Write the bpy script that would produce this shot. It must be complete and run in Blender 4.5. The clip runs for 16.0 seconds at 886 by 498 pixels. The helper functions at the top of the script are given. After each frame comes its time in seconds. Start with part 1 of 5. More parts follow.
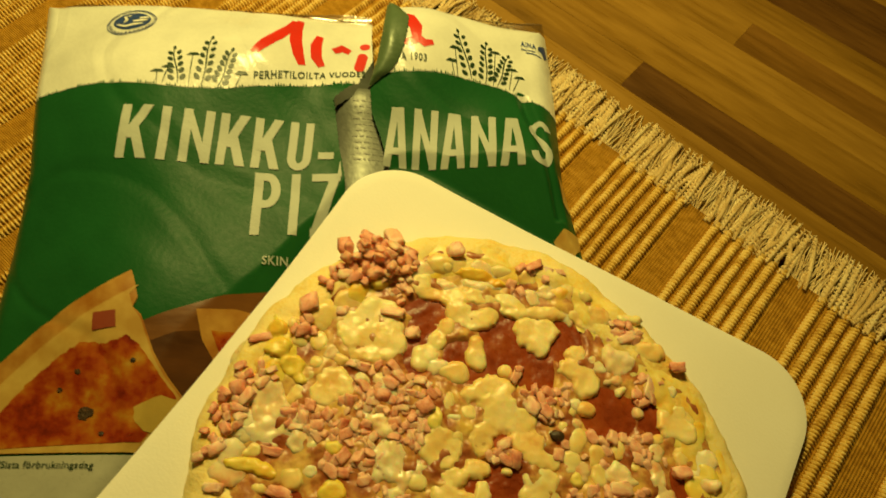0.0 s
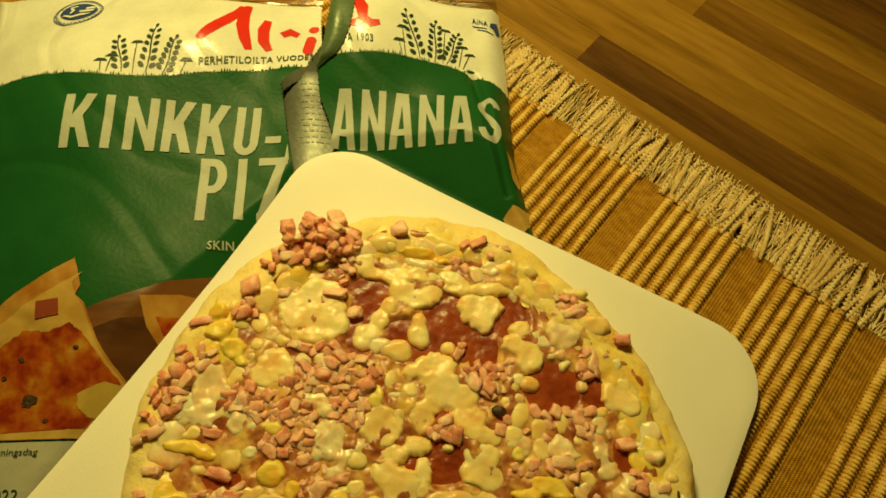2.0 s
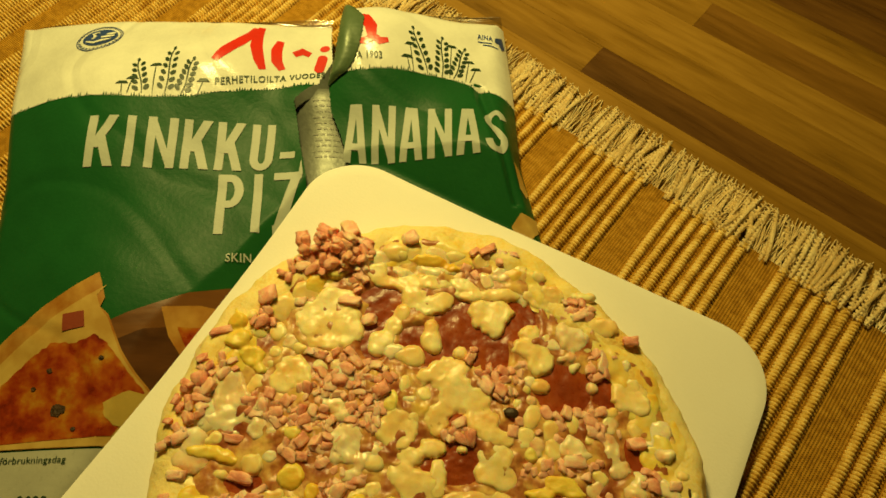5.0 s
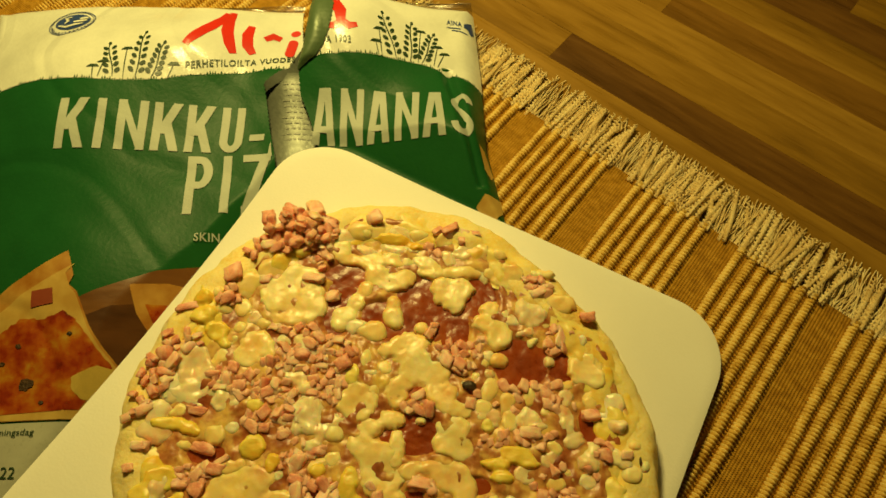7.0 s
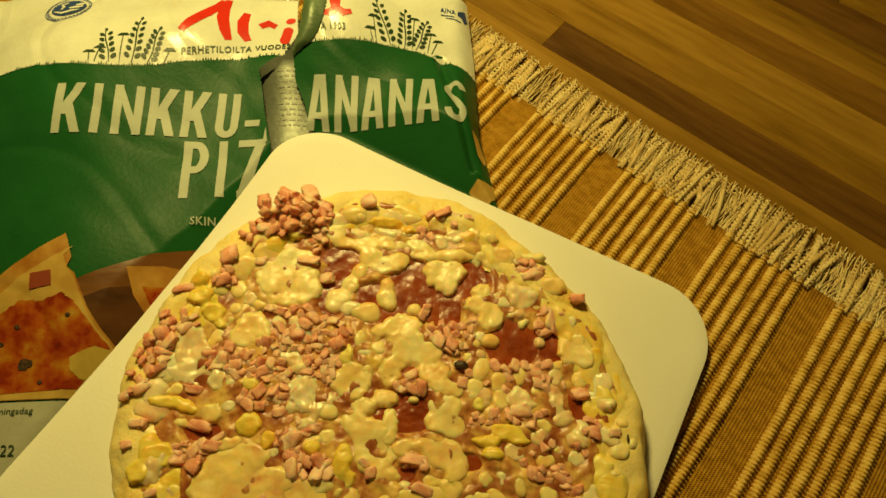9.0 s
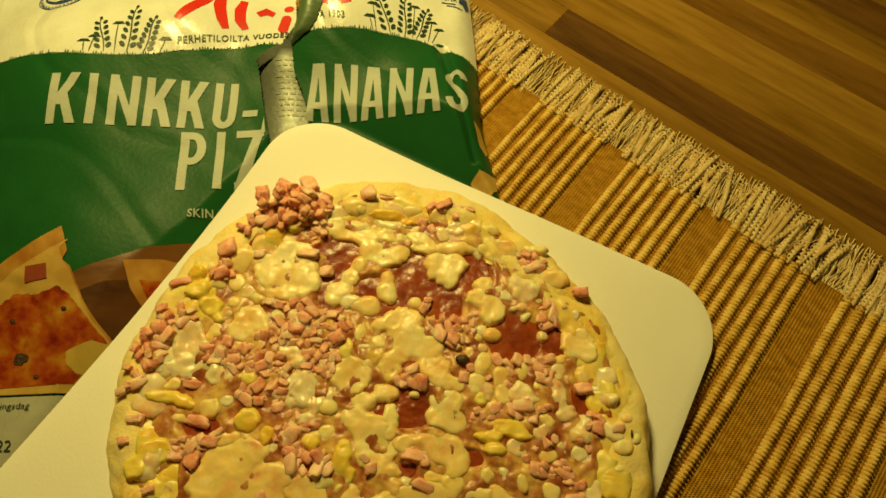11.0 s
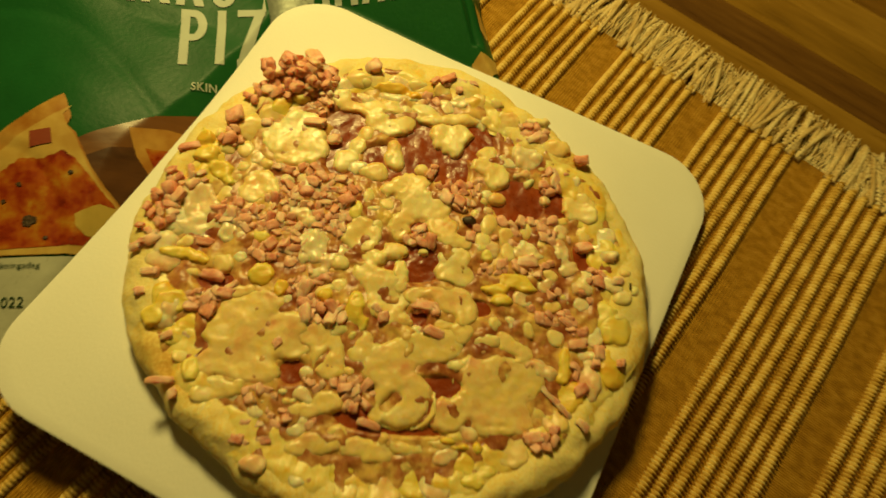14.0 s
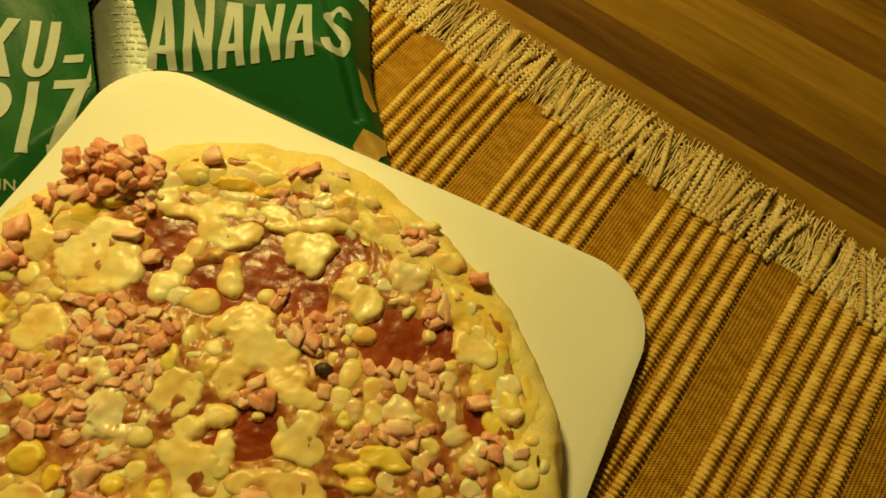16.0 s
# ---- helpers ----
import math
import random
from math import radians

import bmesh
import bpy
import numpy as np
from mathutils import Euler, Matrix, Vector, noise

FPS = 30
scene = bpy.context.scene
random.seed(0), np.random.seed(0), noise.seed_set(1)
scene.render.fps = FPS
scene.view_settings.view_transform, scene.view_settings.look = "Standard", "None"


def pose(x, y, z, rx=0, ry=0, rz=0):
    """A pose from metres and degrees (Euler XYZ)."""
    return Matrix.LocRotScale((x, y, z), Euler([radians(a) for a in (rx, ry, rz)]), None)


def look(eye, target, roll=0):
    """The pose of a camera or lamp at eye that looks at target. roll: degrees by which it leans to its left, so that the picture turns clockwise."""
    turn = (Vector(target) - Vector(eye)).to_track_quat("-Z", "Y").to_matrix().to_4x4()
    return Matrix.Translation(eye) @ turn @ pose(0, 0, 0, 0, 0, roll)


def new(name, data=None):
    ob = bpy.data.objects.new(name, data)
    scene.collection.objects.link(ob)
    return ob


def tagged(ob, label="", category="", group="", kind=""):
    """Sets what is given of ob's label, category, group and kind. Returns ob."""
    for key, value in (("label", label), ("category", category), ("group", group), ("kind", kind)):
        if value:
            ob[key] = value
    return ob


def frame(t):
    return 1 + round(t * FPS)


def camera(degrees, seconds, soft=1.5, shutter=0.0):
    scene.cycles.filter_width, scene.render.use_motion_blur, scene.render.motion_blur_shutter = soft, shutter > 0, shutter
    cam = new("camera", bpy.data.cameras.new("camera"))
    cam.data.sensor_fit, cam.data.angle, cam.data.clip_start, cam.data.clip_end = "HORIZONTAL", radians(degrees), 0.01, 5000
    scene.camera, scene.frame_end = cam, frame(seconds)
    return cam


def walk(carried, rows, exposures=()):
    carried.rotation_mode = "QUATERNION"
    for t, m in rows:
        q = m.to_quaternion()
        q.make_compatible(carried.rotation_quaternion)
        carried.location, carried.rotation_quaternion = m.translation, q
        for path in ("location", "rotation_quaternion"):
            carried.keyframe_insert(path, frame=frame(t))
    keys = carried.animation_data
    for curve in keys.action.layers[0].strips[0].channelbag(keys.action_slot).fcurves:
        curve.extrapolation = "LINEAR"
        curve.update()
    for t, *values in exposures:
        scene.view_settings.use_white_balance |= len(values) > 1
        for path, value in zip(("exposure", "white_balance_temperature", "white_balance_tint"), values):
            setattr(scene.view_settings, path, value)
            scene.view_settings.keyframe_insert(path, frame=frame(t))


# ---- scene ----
cam = camera(70.7, 16.0, 1.6, 0.5)
PATH = [
    (0, (0.017, 0.033, 0.261), (-0.022, 0.909, -1.537), 5.3),
    (0.5, (0.029, 0.031, 0.249), (-0.019, 0.897, -1.553), 4.9),
    (1, (0.037, 0.033, 0.26), (-0.014, 0.886, -1.549), 3.9),
    (1.5, (0.038, 0.033, 0.263), (-0.022, 0.882, -1.546), 2.8),
    (2, (0.045, 0.032, 0.258), (-0.023, 0.88, -1.552), 1.7),
    (2.5, (0.052, 0.029, 0.262), (-0.025, 0.891, -1.541), 0.2),
    (3, (0.051, 0.026, 0.267), (-0.035, 0.895, -1.532), -0.6),
    (3.5, (0.046, 0.027, 0.264), (-0.053, 0.91, -1.528), -1.1),
    (4, (0.044, 0.027, 0.262), (-0.063, 0.916, -1.526), -1.6),
    (6.5, (0.057, 0.02, 0.266), (-0.051, 0.904, -1.525), -1.3),
    (7, (0.061, 0.018, 0.265), (-0.034, 0.897, -1.529), -0.9),
    (7.5, (0.054, 0.02, 0.267), (-0.037, 0.897, -1.529), -0.6),
    (8, (0.056, 0.019, 0.265), (-0.033, 0.883, -1.537), -0.4),
    (8.5, (0.057, 0.017, 0.266), (-0.031, 0.875, -1.538), -0.3),
    (9, (0.063, 0.012, 0.267), (-0.018, 0.875, -1.535), -0.1),
    (11.5, (0.063, 0.015, 0.263), (-0.023, 0.844, -1.555), -0.7),
    (12, (0.067, 0.014, 0.261), (-0.02, 0.842, -1.558), -0.9),
    (12.5, (0.074, 0.003, 0.253), (-0.001, 0.829, -1.567), -0.2),
    (13, (0.071, -0.018, 0.25), (0.024, 0.793, -1.578), 1.6),
    (13.2, (0.071, -0.021, 0.241), (0.028, 0.798, -1.583), 2.1),
    (13.5, (0.073, -0.019, 0.232), (0.05, 0.76, -1.61), 3.1),
    (13.8, (0.059, -0.018, 0.245), (0.079, 0.716, -1.615), 5.5),
    (14, (0.052, -0.029, 0.253), (0.07, 0.727, -1.599), 6.1),
    (14.2, (0.057, -0.038, 0.269), (0.104, 0.733, -1.575), 7.7),
    (14.5, (0.085, -0.019, 0.269), (0.136, 0.727, -1.586), 8.1),
    (14.8, (0.115, -0.003, 0.252), (0.097, 0.787, -1.585), 3.8),
    (15, (0.111, 0.009, 0.242), (0.083, 0.792, -1.597), 3.7),
    (15.3, (0.110, 0.023, 0.233), (0.097, 0.801, -1.610), 4.8),
    (15.5, (0.103, 0.028, 0.226), (0.107, 0.826, -1.608), 5.3),
    (16, (0.095, 0.038, 0.212), (0.121, 0.84, -1.62), 5.8),
]
walk(cam, [(t, look(eye, target, roll)) for t, eye, target, roll in PATH])

# ---- light: one warm shaded lamp beyond the food, in a dim room ----
world = bpy.data.worlds.new("room_dusk")
scene.world = world
world.use_nodes = True
world.node_tree.nodes["Background"].inputs[0].default_value = (1.0, 0.72, 0.36, 1)
world.node_tree.nodes["Background"].inputs[1].default_value = 0.05
scene.view_settings.exposure = 0.0

lamp_data = bpy.data.lights.new("warm_lamp", "POINT")
lamp_data.shadow_soft_size, lamp_data.energy, lamp_data.color = 0.050, 10.3, (1.0, 0.79, 0.225)
lamp = new("warm_lamp", lamp_data)
lamp.location = (-0.068, 0.390, 0.430)


# ---- materials ----
def shade(name, stops, scale=30.0, rough=0.5, bump=0.0, bump_scale=300.0, metal=0.0, sss=0.0, spec=0.5,
          stretch=(1, 1, 1), spread=0.0, coat=0.0, detail=6.0, bump_distance=0.001, rough_vary=0.1, fine=0.25, weave=0.0, groove_shade=0.0):
    """Colour from two scales of noise, random per object by spread, with fine relief."""
    m = bpy.data.materials.new(name)
    m.use_nodes = True
    t = m.node_tree
    n, l = t.nodes, t.links
    b = n["Principled BSDF"]
    co = n.new("ShaderNodeTexCoord")
    mp = n.new("ShaderNodeMapping")
    mp.inputs["Scale"].default_value = stretch
    l.new(co.outputs["Object"], mp.inputs["Vector"])
    info = n.new("ShaderNodeObjectInfo")
    shift = n.new("ShaderNodeVectorMath")
    shift.operation = "MULTIPLY_ADD"
    mul = n.new("ShaderNodeCombineXYZ")
    for k in range(3):
        l.new(info.outputs["Random"], mul.inputs[k])
    l.new(mul.outputs[0], shift.inputs[0])
    shift.inputs[1].default_value = (3.7, 5.1, 2.3) if spread > 0 else (0, 0, 0)
    l.new(mp.outputs[0], shift.inputs[2])
    big = n.new("ShaderNodeTexNoise")
    big.inputs["Scale"].default_value, big.inputs["Detail"].default_value = scale, detail
    l.new(shift.outputs[0], big.inputs["Vector"])
    small = n.new("ShaderNodeTexNoise")
    small.inputs["Scale"].default_value, small.inputs["Detail"].default_value = bump_scale, 3.0
    l.new(shift.outputs[0], small.inputs["Vector"])
    mix = n.new("ShaderNodeMath")
    mix.operation = "MULTIPLY_ADD"
    l.new(small.outputs["Fac"], mix.inputs[0])
    mix.inputs[1].default_value = fine
    add = n.new("ShaderNodeMath")
    add.operation = "SUBTRACT"
    l.new(big.outputs["Fac"], add.inputs[0])
    add.inputs[1].default_value = fine * 0.5
    l.new(add.outputs[0], mix.inputs[2])
    fac = mix.outputs[0]
    if spread > 0:
        rnd = n.new("ShaderNodeMath")
        rnd.operation = "MULTIPLY_ADD"
        l.new(info.outputs["Random"], rnd.inputs[0])
        rnd.inputs[1].default_value = spread
        sub = n.new("ShaderNodeMath")
        sub.operation = "SUBTRACT"
        l.new(fac, sub.inputs[0])
        sub.inputs[1].default_value = spread * 0.5
        l.new(sub.outputs[0], rnd.inputs[2])
        fac = rnd.outputs[0]
    height = small.outputs["Fac"]
    if weave:
        threads = []
        for axis, count in (("X", 0.314 / 0.00135), ("Y", 0.314 / 0.0010)):
            wv = n.new("ShaderNodeTexWave")
            wv.bands_direction = axis
            wv.inputs["Scale"].default_value, wv.inputs["Distortion"].default_value, wv.inputs["Detail Scale"].default_value = count, (1.0 if axis == "X" else 0.8), 1.5
            l.new(co.outputs["Object"], wv.inputs["Vector"])
            threads.append(wv.outputs["Fac"])
        cross = n.new("ShaderNodeMath")
        cross.operation = "MULTIPLY"
        l.new(threads[0], cross.inputs[0])
        l.new(threads[1], cross.inputs[1])
        lay = n.new("ShaderNodeMath")
        lay.operation = "MULTIPLY_ADD"
        l.new(cross.outputs[0], lay.inputs[0])
        lay.inputs[1].default_value = weave
        l.new(fac, lay.inputs[2])
        fac = lay.outputs[0]
        height = cross.outputs[0]
    # shade between the cord's turns, put into the colour in step with the ridges
    if groove_shade:
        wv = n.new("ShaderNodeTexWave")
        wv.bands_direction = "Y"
        wv.inputs["Scale"].default_value, wv.inputs["Distortion"].default_value, wv.inputs["Detail Scale"].default_value = 0.31416 / groove_shade, 0.8, 3.0
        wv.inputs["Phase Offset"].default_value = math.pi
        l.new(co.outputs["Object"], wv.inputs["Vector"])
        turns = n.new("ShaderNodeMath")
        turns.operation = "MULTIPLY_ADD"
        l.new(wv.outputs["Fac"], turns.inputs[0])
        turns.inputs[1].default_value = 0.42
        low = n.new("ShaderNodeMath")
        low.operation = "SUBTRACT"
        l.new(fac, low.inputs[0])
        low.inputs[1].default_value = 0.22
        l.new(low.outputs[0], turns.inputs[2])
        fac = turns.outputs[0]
    ramp = n.new("ShaderNodeValToRGB")
    e = ramp.color_ramp.elements
    while len(e) < len(stops):
        e.new(0.5)
    for k, (p, c) in enumerate(stops):
        e[k].position, e[k].color = p, (*c, 1)
    l.new(fac, ramp.inputs[0])
    l.new(ramp.outputs[0], b.inputs["Base Color"])
    rr = n.new("ShaderNodeMapRange")
    rr.inputs["To Min"].default_value, rr.inputs["To Max"].default_value = max(0.02, rough - rough_vary), min(1, rough + rough_vary)
    l.new(small.outputs["Fac"], rr.inputs["Value"])
    l.new(rr.outputs[0], b.inputs["Roughness"])
    b.inputs["Metallic"].default_value = metal
    b.inputs["Specular IOR Level"].default_value = spec
    b.inputs["Coat Weight"].default_value = coat
    b.inputs["Coat Roughness"].default_value = 0.15
    if sss:
        b.inputs["Subsurface Weight"].default_value = sss
        b.inputs["Subsurface Radius"].default_value = (1.0, 0.6, 0.25)
        b.inputs["Subsurface Scale"].default_value = 0.003
    if bump:
        bp = n.new("ShaderNodeBump")
        bp.inputs["Strength"].default_value, bp.inputs["Distance"].default_value = bump, bump_distance
        l.new(height, bp.inputs["Height"])
        l.new(bp.outputs[0], b.inputs["Normal"])
    return m


def plain(name, colour, rough=0.35, spec=0.5, coat=0.0):
    dim = tuple(c * 0.86 for c in colour)
    return shade(name, [(0.3, dim), (0.7, colour)], 60, rough, 0.12, 500, spec=spec, coat=coat, rough_vary=0.06)


M_CARD = shade("white_card", [(0.3, (0.86, 0.83, 0.73)), (0.7, (0.89, 0.87, 0.79))], 18, 0.55, 0.08, 900)
M_CARD_EDGE = shade("card_edge", [(0.3, (0.62, 0.52, 0.36)), (0.7, (0.75, 0.66, 0.50))], 200, 0.8)
M_CRUST = shade("baked_dough", [(0.24, (0.72, 0.40, 0.07)), (0.38, (0.88, 0.63, 0.17)), (0.52, (0.92, 0.75, 0.33)), (0.64, (0.91, 0.69, 0.20)), (0.80, (0.88, 0.58, 0.08))],
                38, 0.62, 0.45, 800, sss=0.2, spec=0.3, bump_distance=0.0006, fine=0.4)
M_SAUCE = shade("tomato_sauce", [(0.3, (0.20, 0.030, 0.006)), (0.55, (0.30, 0.052, 0.010)), (0.75, (0.37, 0.085, 0.016))],
                90, 0.30, 0.22, 420, sss=0.03, spec=0.36, bump_distance=0.0010, rough_vary=0.16)
M_CHEESE = shade("melted_cheese", [(0.27, (0.84, 0.46, 0.13)), (0.38, (0.90, 0.62, 0.22)), (0.52, (0.93, 0.71, 0.30)), (0.68, (0.95, 0.79, 0.42))],
                 85, 0.35, 0.2, 260, sss=0.5, spec=0.40, spread=0.12, bump_distance=0.0009, rough_vary=0.18, fine=0.2)
# same cheese in a dimmer tone; the weaker light nearby is put into its colour
M_BROAD = shade("dimmed_cheese", [(0.25, (0.80, 0.40, 0.18)), (0.35, (0.86, 0.55, 0.20)), (0.46, (0.88, 0.65, 0.26)), (0.56, (0.88, 0.63, 0.19)), (0.66, (0.90, 0.70, 0.32)), (0.80, (0.92, 0.75, 0.40))],
                85, 0.33, 0.2, 260, sss=0.5, spec=0.40, spread=0.12, bump_distance=0.0009, rough_vary=0.18, fine=0.25)
M_VEIL = shade("thin_cheese", [(0.27, (0.82, 0.39, 0.21)), (0.38, (0.88, 0.57, 0.30)), (0.50, (0.91, 0.69, 0.39)), (0.68, (0.94, 0.79, 0.52))],
               95, 0.30, 0.2, 240, sss=0.6, spec=0.42, spread=0.10, bump_distance=0.0009, rough_vary=0.18, fine=0.25)
M_RIM = shade("melted_edge", [(0.28, (0.83, 0.44, 0.06)), (0.42, (0.89, 0.61, 0.12)), (0.55, (0.92, 0.73, 0.24)), (0.70, (0.89, 0.58, 0.07))],
              70, 0.38, 0.25, 420, sss=0.35, spec=0.42, bump_distance=0.0008, fine=0.35)
# sauce-soaked red, darkened further to stand in for shade between the toppings
M_LAYER = shade("soaked_cheese", [(0.28, (0.24, 0.050, 0.014)), (0.40, (0.36, 0.105, 0.030)), (0.50, (0.52, 0.22, 0.065)), (0.60, (0.72, 0.44, 0.13)), (0.76, (0.82, 0.55, 0.11))],
                85, 0.36, 0.35, 360, sss=0.3, spec=0.45, bump_distance=0.001, fine=0.35)
HAM_TONES = [(0.18, (0.64, 0.22, 0.14)), (0.40, (0.83, 0.38, 0.25)), (0.58, (0.90, 0.50, 0.34)), (0.80, (0.94, 0.66, 0.44))]
M_HAM = shade("diced_ham", HAM_TONES, 1.3, 0.42, 0.35, 5.5, sss=0.6, spec=0.42, spread=0.36, bump_distance=0.0006, fine=0.35, detail=3.0)
M_HAM_FINE = shade("small_diced_ham", HAM_TONES, 150, 0.42, 0.35, 800, sss=0.3, spec=0.42, bump_distance=0.0004, fine=0.35)
M_PINEAPPLE = shade("pineapple", [(0.28, (0.84, 0.46, 0.04)), (0.5, (0.87, 0.63, 0.09)), (0.75, (0.89, 0.73, 0.22))],
                    90, 0.38, 0.35, 380, sss=0.4, spec=0.45, spread=0.2, bump_distance=0.0008, stretch=(0.6, 1.4, 1))
M_BURNT = shade("burnt_crumb", [(0.3, (0.02, 0.012, 0.006)), (0.7, (0.10, 0.05, 0.02))], 300, 0.5, 0.5, 900)
M_WEAVE = shade("flat_weave", [(0.36, (0.33, 0.155, 0.012)), (0.55, (0.45, 0.222, 0.019)), (0.8, (0.56, 0.300, 0.036))],
                260, 0.92, 0.8, 1500, spec=0.15, stretch=(0.8, 1.2, 1), bump_distance=0.0007, fine=0.5, weave=0.12)
# lighter ridges and darker grooves: the shade of each turn is in the colour
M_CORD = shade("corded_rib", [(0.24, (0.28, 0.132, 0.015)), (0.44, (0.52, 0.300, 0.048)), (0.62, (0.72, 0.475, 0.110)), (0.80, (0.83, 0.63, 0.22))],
               130, 0.92, 0.4, 1300, spec=0.15, spread=0.10, bump_distance=0.0008, fine=0.5, groove_shade=0.00185)
M_FRINGE = shade("raw_cotton", [(0.3, (0.62, 0.44, 0.18)), (0.5, (0.76, 0.58, 0.28)), (0.72, (0.86, 0.72, 0.40))],
                 120, 0.92, 0.8, 1600, spec=0.15, spread=0.25, bump_distance=0.0006, fine=0.5)


def wood(name, dark, mid, light):
    return shade(name, [(0.28, dark), (0.5, mid), (0.74, light)], 26, 0.30, 0.10, 260, spread=0.28, stretch=(0.12, 1.1, 1),
                 coat=0.3, fine=0.5, bump_distance=0.0005, detail=5.0)


M_WOOD_DARK = wood("dark_stave_wood", (0.055, 0.024, 0.004), (0.100, 0.043, 0.008), (0.165, 0.075, 0.014))
M_WOOD_MID = wood("brown_stave_wood", (0.092, 0.041, 0.005), (0.160, 0.074, 0.009), (0.24, 0.115, 0.017))
M_WOOD_LIGHT = wood("amber_stave_wood", (0.150, 0.075, 0.008), (0.245, 0.126, 0.014), (0.35, 0.190, 0.027))
M_GREEN = plain("green_film", (0.012, 0.092, 0.022), 0.40, 0.10, 0.0)
M_CREAM = plain("cream_film", (0.81, 0.82, 0.72), 0.22, 0.45, 0.0)
M_PRINT = plain("cream_ink", (0.44, 0.48, 0.42), 0.5, 0.3)
M_DARKINK = plain("dark_green_ink", (0.025, 0.055, 0.022), 0.35)
M_RED = plain("red_ink", (0.72, 0.03, 0.012), 0.3, 0.5, 0.3)
M_BLUE = plain("blue_ink", (0.035, 0.075, 0.24), 0.35)
M_GREYINK = plain("grey_ink", (0.30, 0.30, 0.27), 0.4)
M_SILVER = shade("silver_film", [(0.3, (0.105, 0.118, 0.095)), (0.7, (0.15, 0.165, 0.135))], 60, 0.42, 0.15, 400, metal=0.3)
M_DATE = shade("pale_grey_panel", [(0.3, (0.36, 0.36, 0.29)), (0.7, (0.42, 0.42, 0.34))], 50, 0.3, 0.1, 400)
M_FOLD = shade("back_of_green_film", [(0.3, (0.075, 0.125, 0.055)), (0.7, (0.11, 0.17, 0.08))], 60, 0.42, 0.15, 400, metal=0.1)
M_BOARD = shade("printed_board", [(0.3, (0.05, 0.018, 0.005)), (0.7, (0.12, 0.045, 0.012))], 40, 0.33, stretch=(0.4, 2, 1))
M_BOARD_TOP = shade("printed_board_rim", [(0.3, (0.12, 0.045, 0.010)), (0.7, (0.20, 0.08, 0.018))], 50, 0.33, stretch=(0.4, 2, 1))
M_SLICE = shade("printed_topping", [(0.30, (0.12, 0.010, 0.003)), (0.42, (0.26, 0.028, 0.004)), (0.54, (0.36, 0.075, 0.006)), (0.64, (0.42, 0.16, 0.012)), (0.76, (0.46, 0.27, 0.04))],
                85, 0.3, fine=0.3)
M_SLICE_CRUST = shade("printed_crust", [(0.3, (0.32, 0.12, 0.015)), (0.7, (0.50, 0.28, 0.06))], 90, 0.33)
M_SLICE_BASE = shade("printed_dough", [(0.3, (0.42, 0.24, 0.05)), (0.7, (0.56, 0.38, 0.10))], 90, 0.33)
M_YELLOW = shade("printed_pineapple", [(0.3, (0.40, 0.22, 0.01)), (0.7, (0.50, 0.33, 0.03))], 90, 0.33)
M_BLACK = shade("black_enamel", [(0.3, (0.008, 0.008, 0.008)), (0.7, (0.02, 0.018, 0.016))], 40, 0.25)
M_STEEL = shade("polished_steel", [(0.3, (0.66, 0.65, 0.62)), (0.7, (0.74, 0.73, 0.70))], 40, 0.12, metal=1.0)
M_PLASTER = shade("warm_plaster", [(0.3, (0.36, 0.33, 0.27)), (0.7, (0.42, 0.39, 0.32))], 3, 0.85, 0.2, 60)
M_FLOOR = shade("dark_floor", [(0.3, (0.10, 0.06, 0.03)), (0.7, (0.17, 0.10, 0.05))], 4, 0.5, 0.1, 60)


def clear_film():
    m = bpy.data.materials.new("clear_film")
    m.use_nodes = True
    n, l = m.node_tree.nodes, m.node_tree.links
    n.remove(n["Principled BSDF"])
    tr, gl, mx, no = (n.new("ShaderNode" + k) for k in ("BsdfTransparent", "BsdfGlossy", "MixShader", "TexNoise"))
    tr.inputs[0].default_value = (0.88, 0.86, 0.78, 1)
    gl.inputs["Roughness"].default_value = 0.16
    no.inputs["Scale"].default_value = 120
    mr = n.new("ShaderNodeMapRange")
    mr.inputs["To Min"].default_value, mr.inputs["To Max"].default_value = 0.10, 0.45
    l.new(no.outputs["Fac"], mr.inputs["Value"])
    l.new(mr.outputs[0], mx.inputs[0])
    l.new(tr.outputs[0], mx.inputs[1])
    l.new(gl.outputs[0], mx.inputs[2])
    l.new(mx.outputs[0], n["Material Output"].inputs[0])
    return m


M_CLEAR = clear_film()


# ---- helpers of this scene ----
def mesh_of(name, verts, faces, material, smooth=True):
    me = bpy.data.meshes.new(name)
    me.from_pydata([tuple(v) for v in verts], [], faces)
    me.materials.append(material)
    if smooth:
        me.polygons.foreach_set("use_smooth", [True] * len(me.polygons))
    me.update()
    return me


def child(name, me, parent, label="", m=None):
    ob = new(name, me)
    ob.parent = parent
    if m is not None:
        ob.matrix_local = m
    return tagged(ob, label) if label else ob


def part(name, bm, material, parent, label="", smooth=False):
    me = bpy.data.meshes.new(name)
    bm.to_mesh(me)
    bm.free()
    me.materials.append(material)
    if smooth:
        me.polygons.foreach_set("use_smooth", [True] * len(me.polygons))
    return child(name, me, parent, label)


def grid_faces(rows, cols, wrap=False):
    out = []
    for i in range(rows - 1):
        for j in range(cols if wrap else cols - 1):
            k = (j + 1) % cols
            out.append((i * cols + j, i * cols + k, (i + 1) * cols + k, (i + 1) * cols + j))
    return out


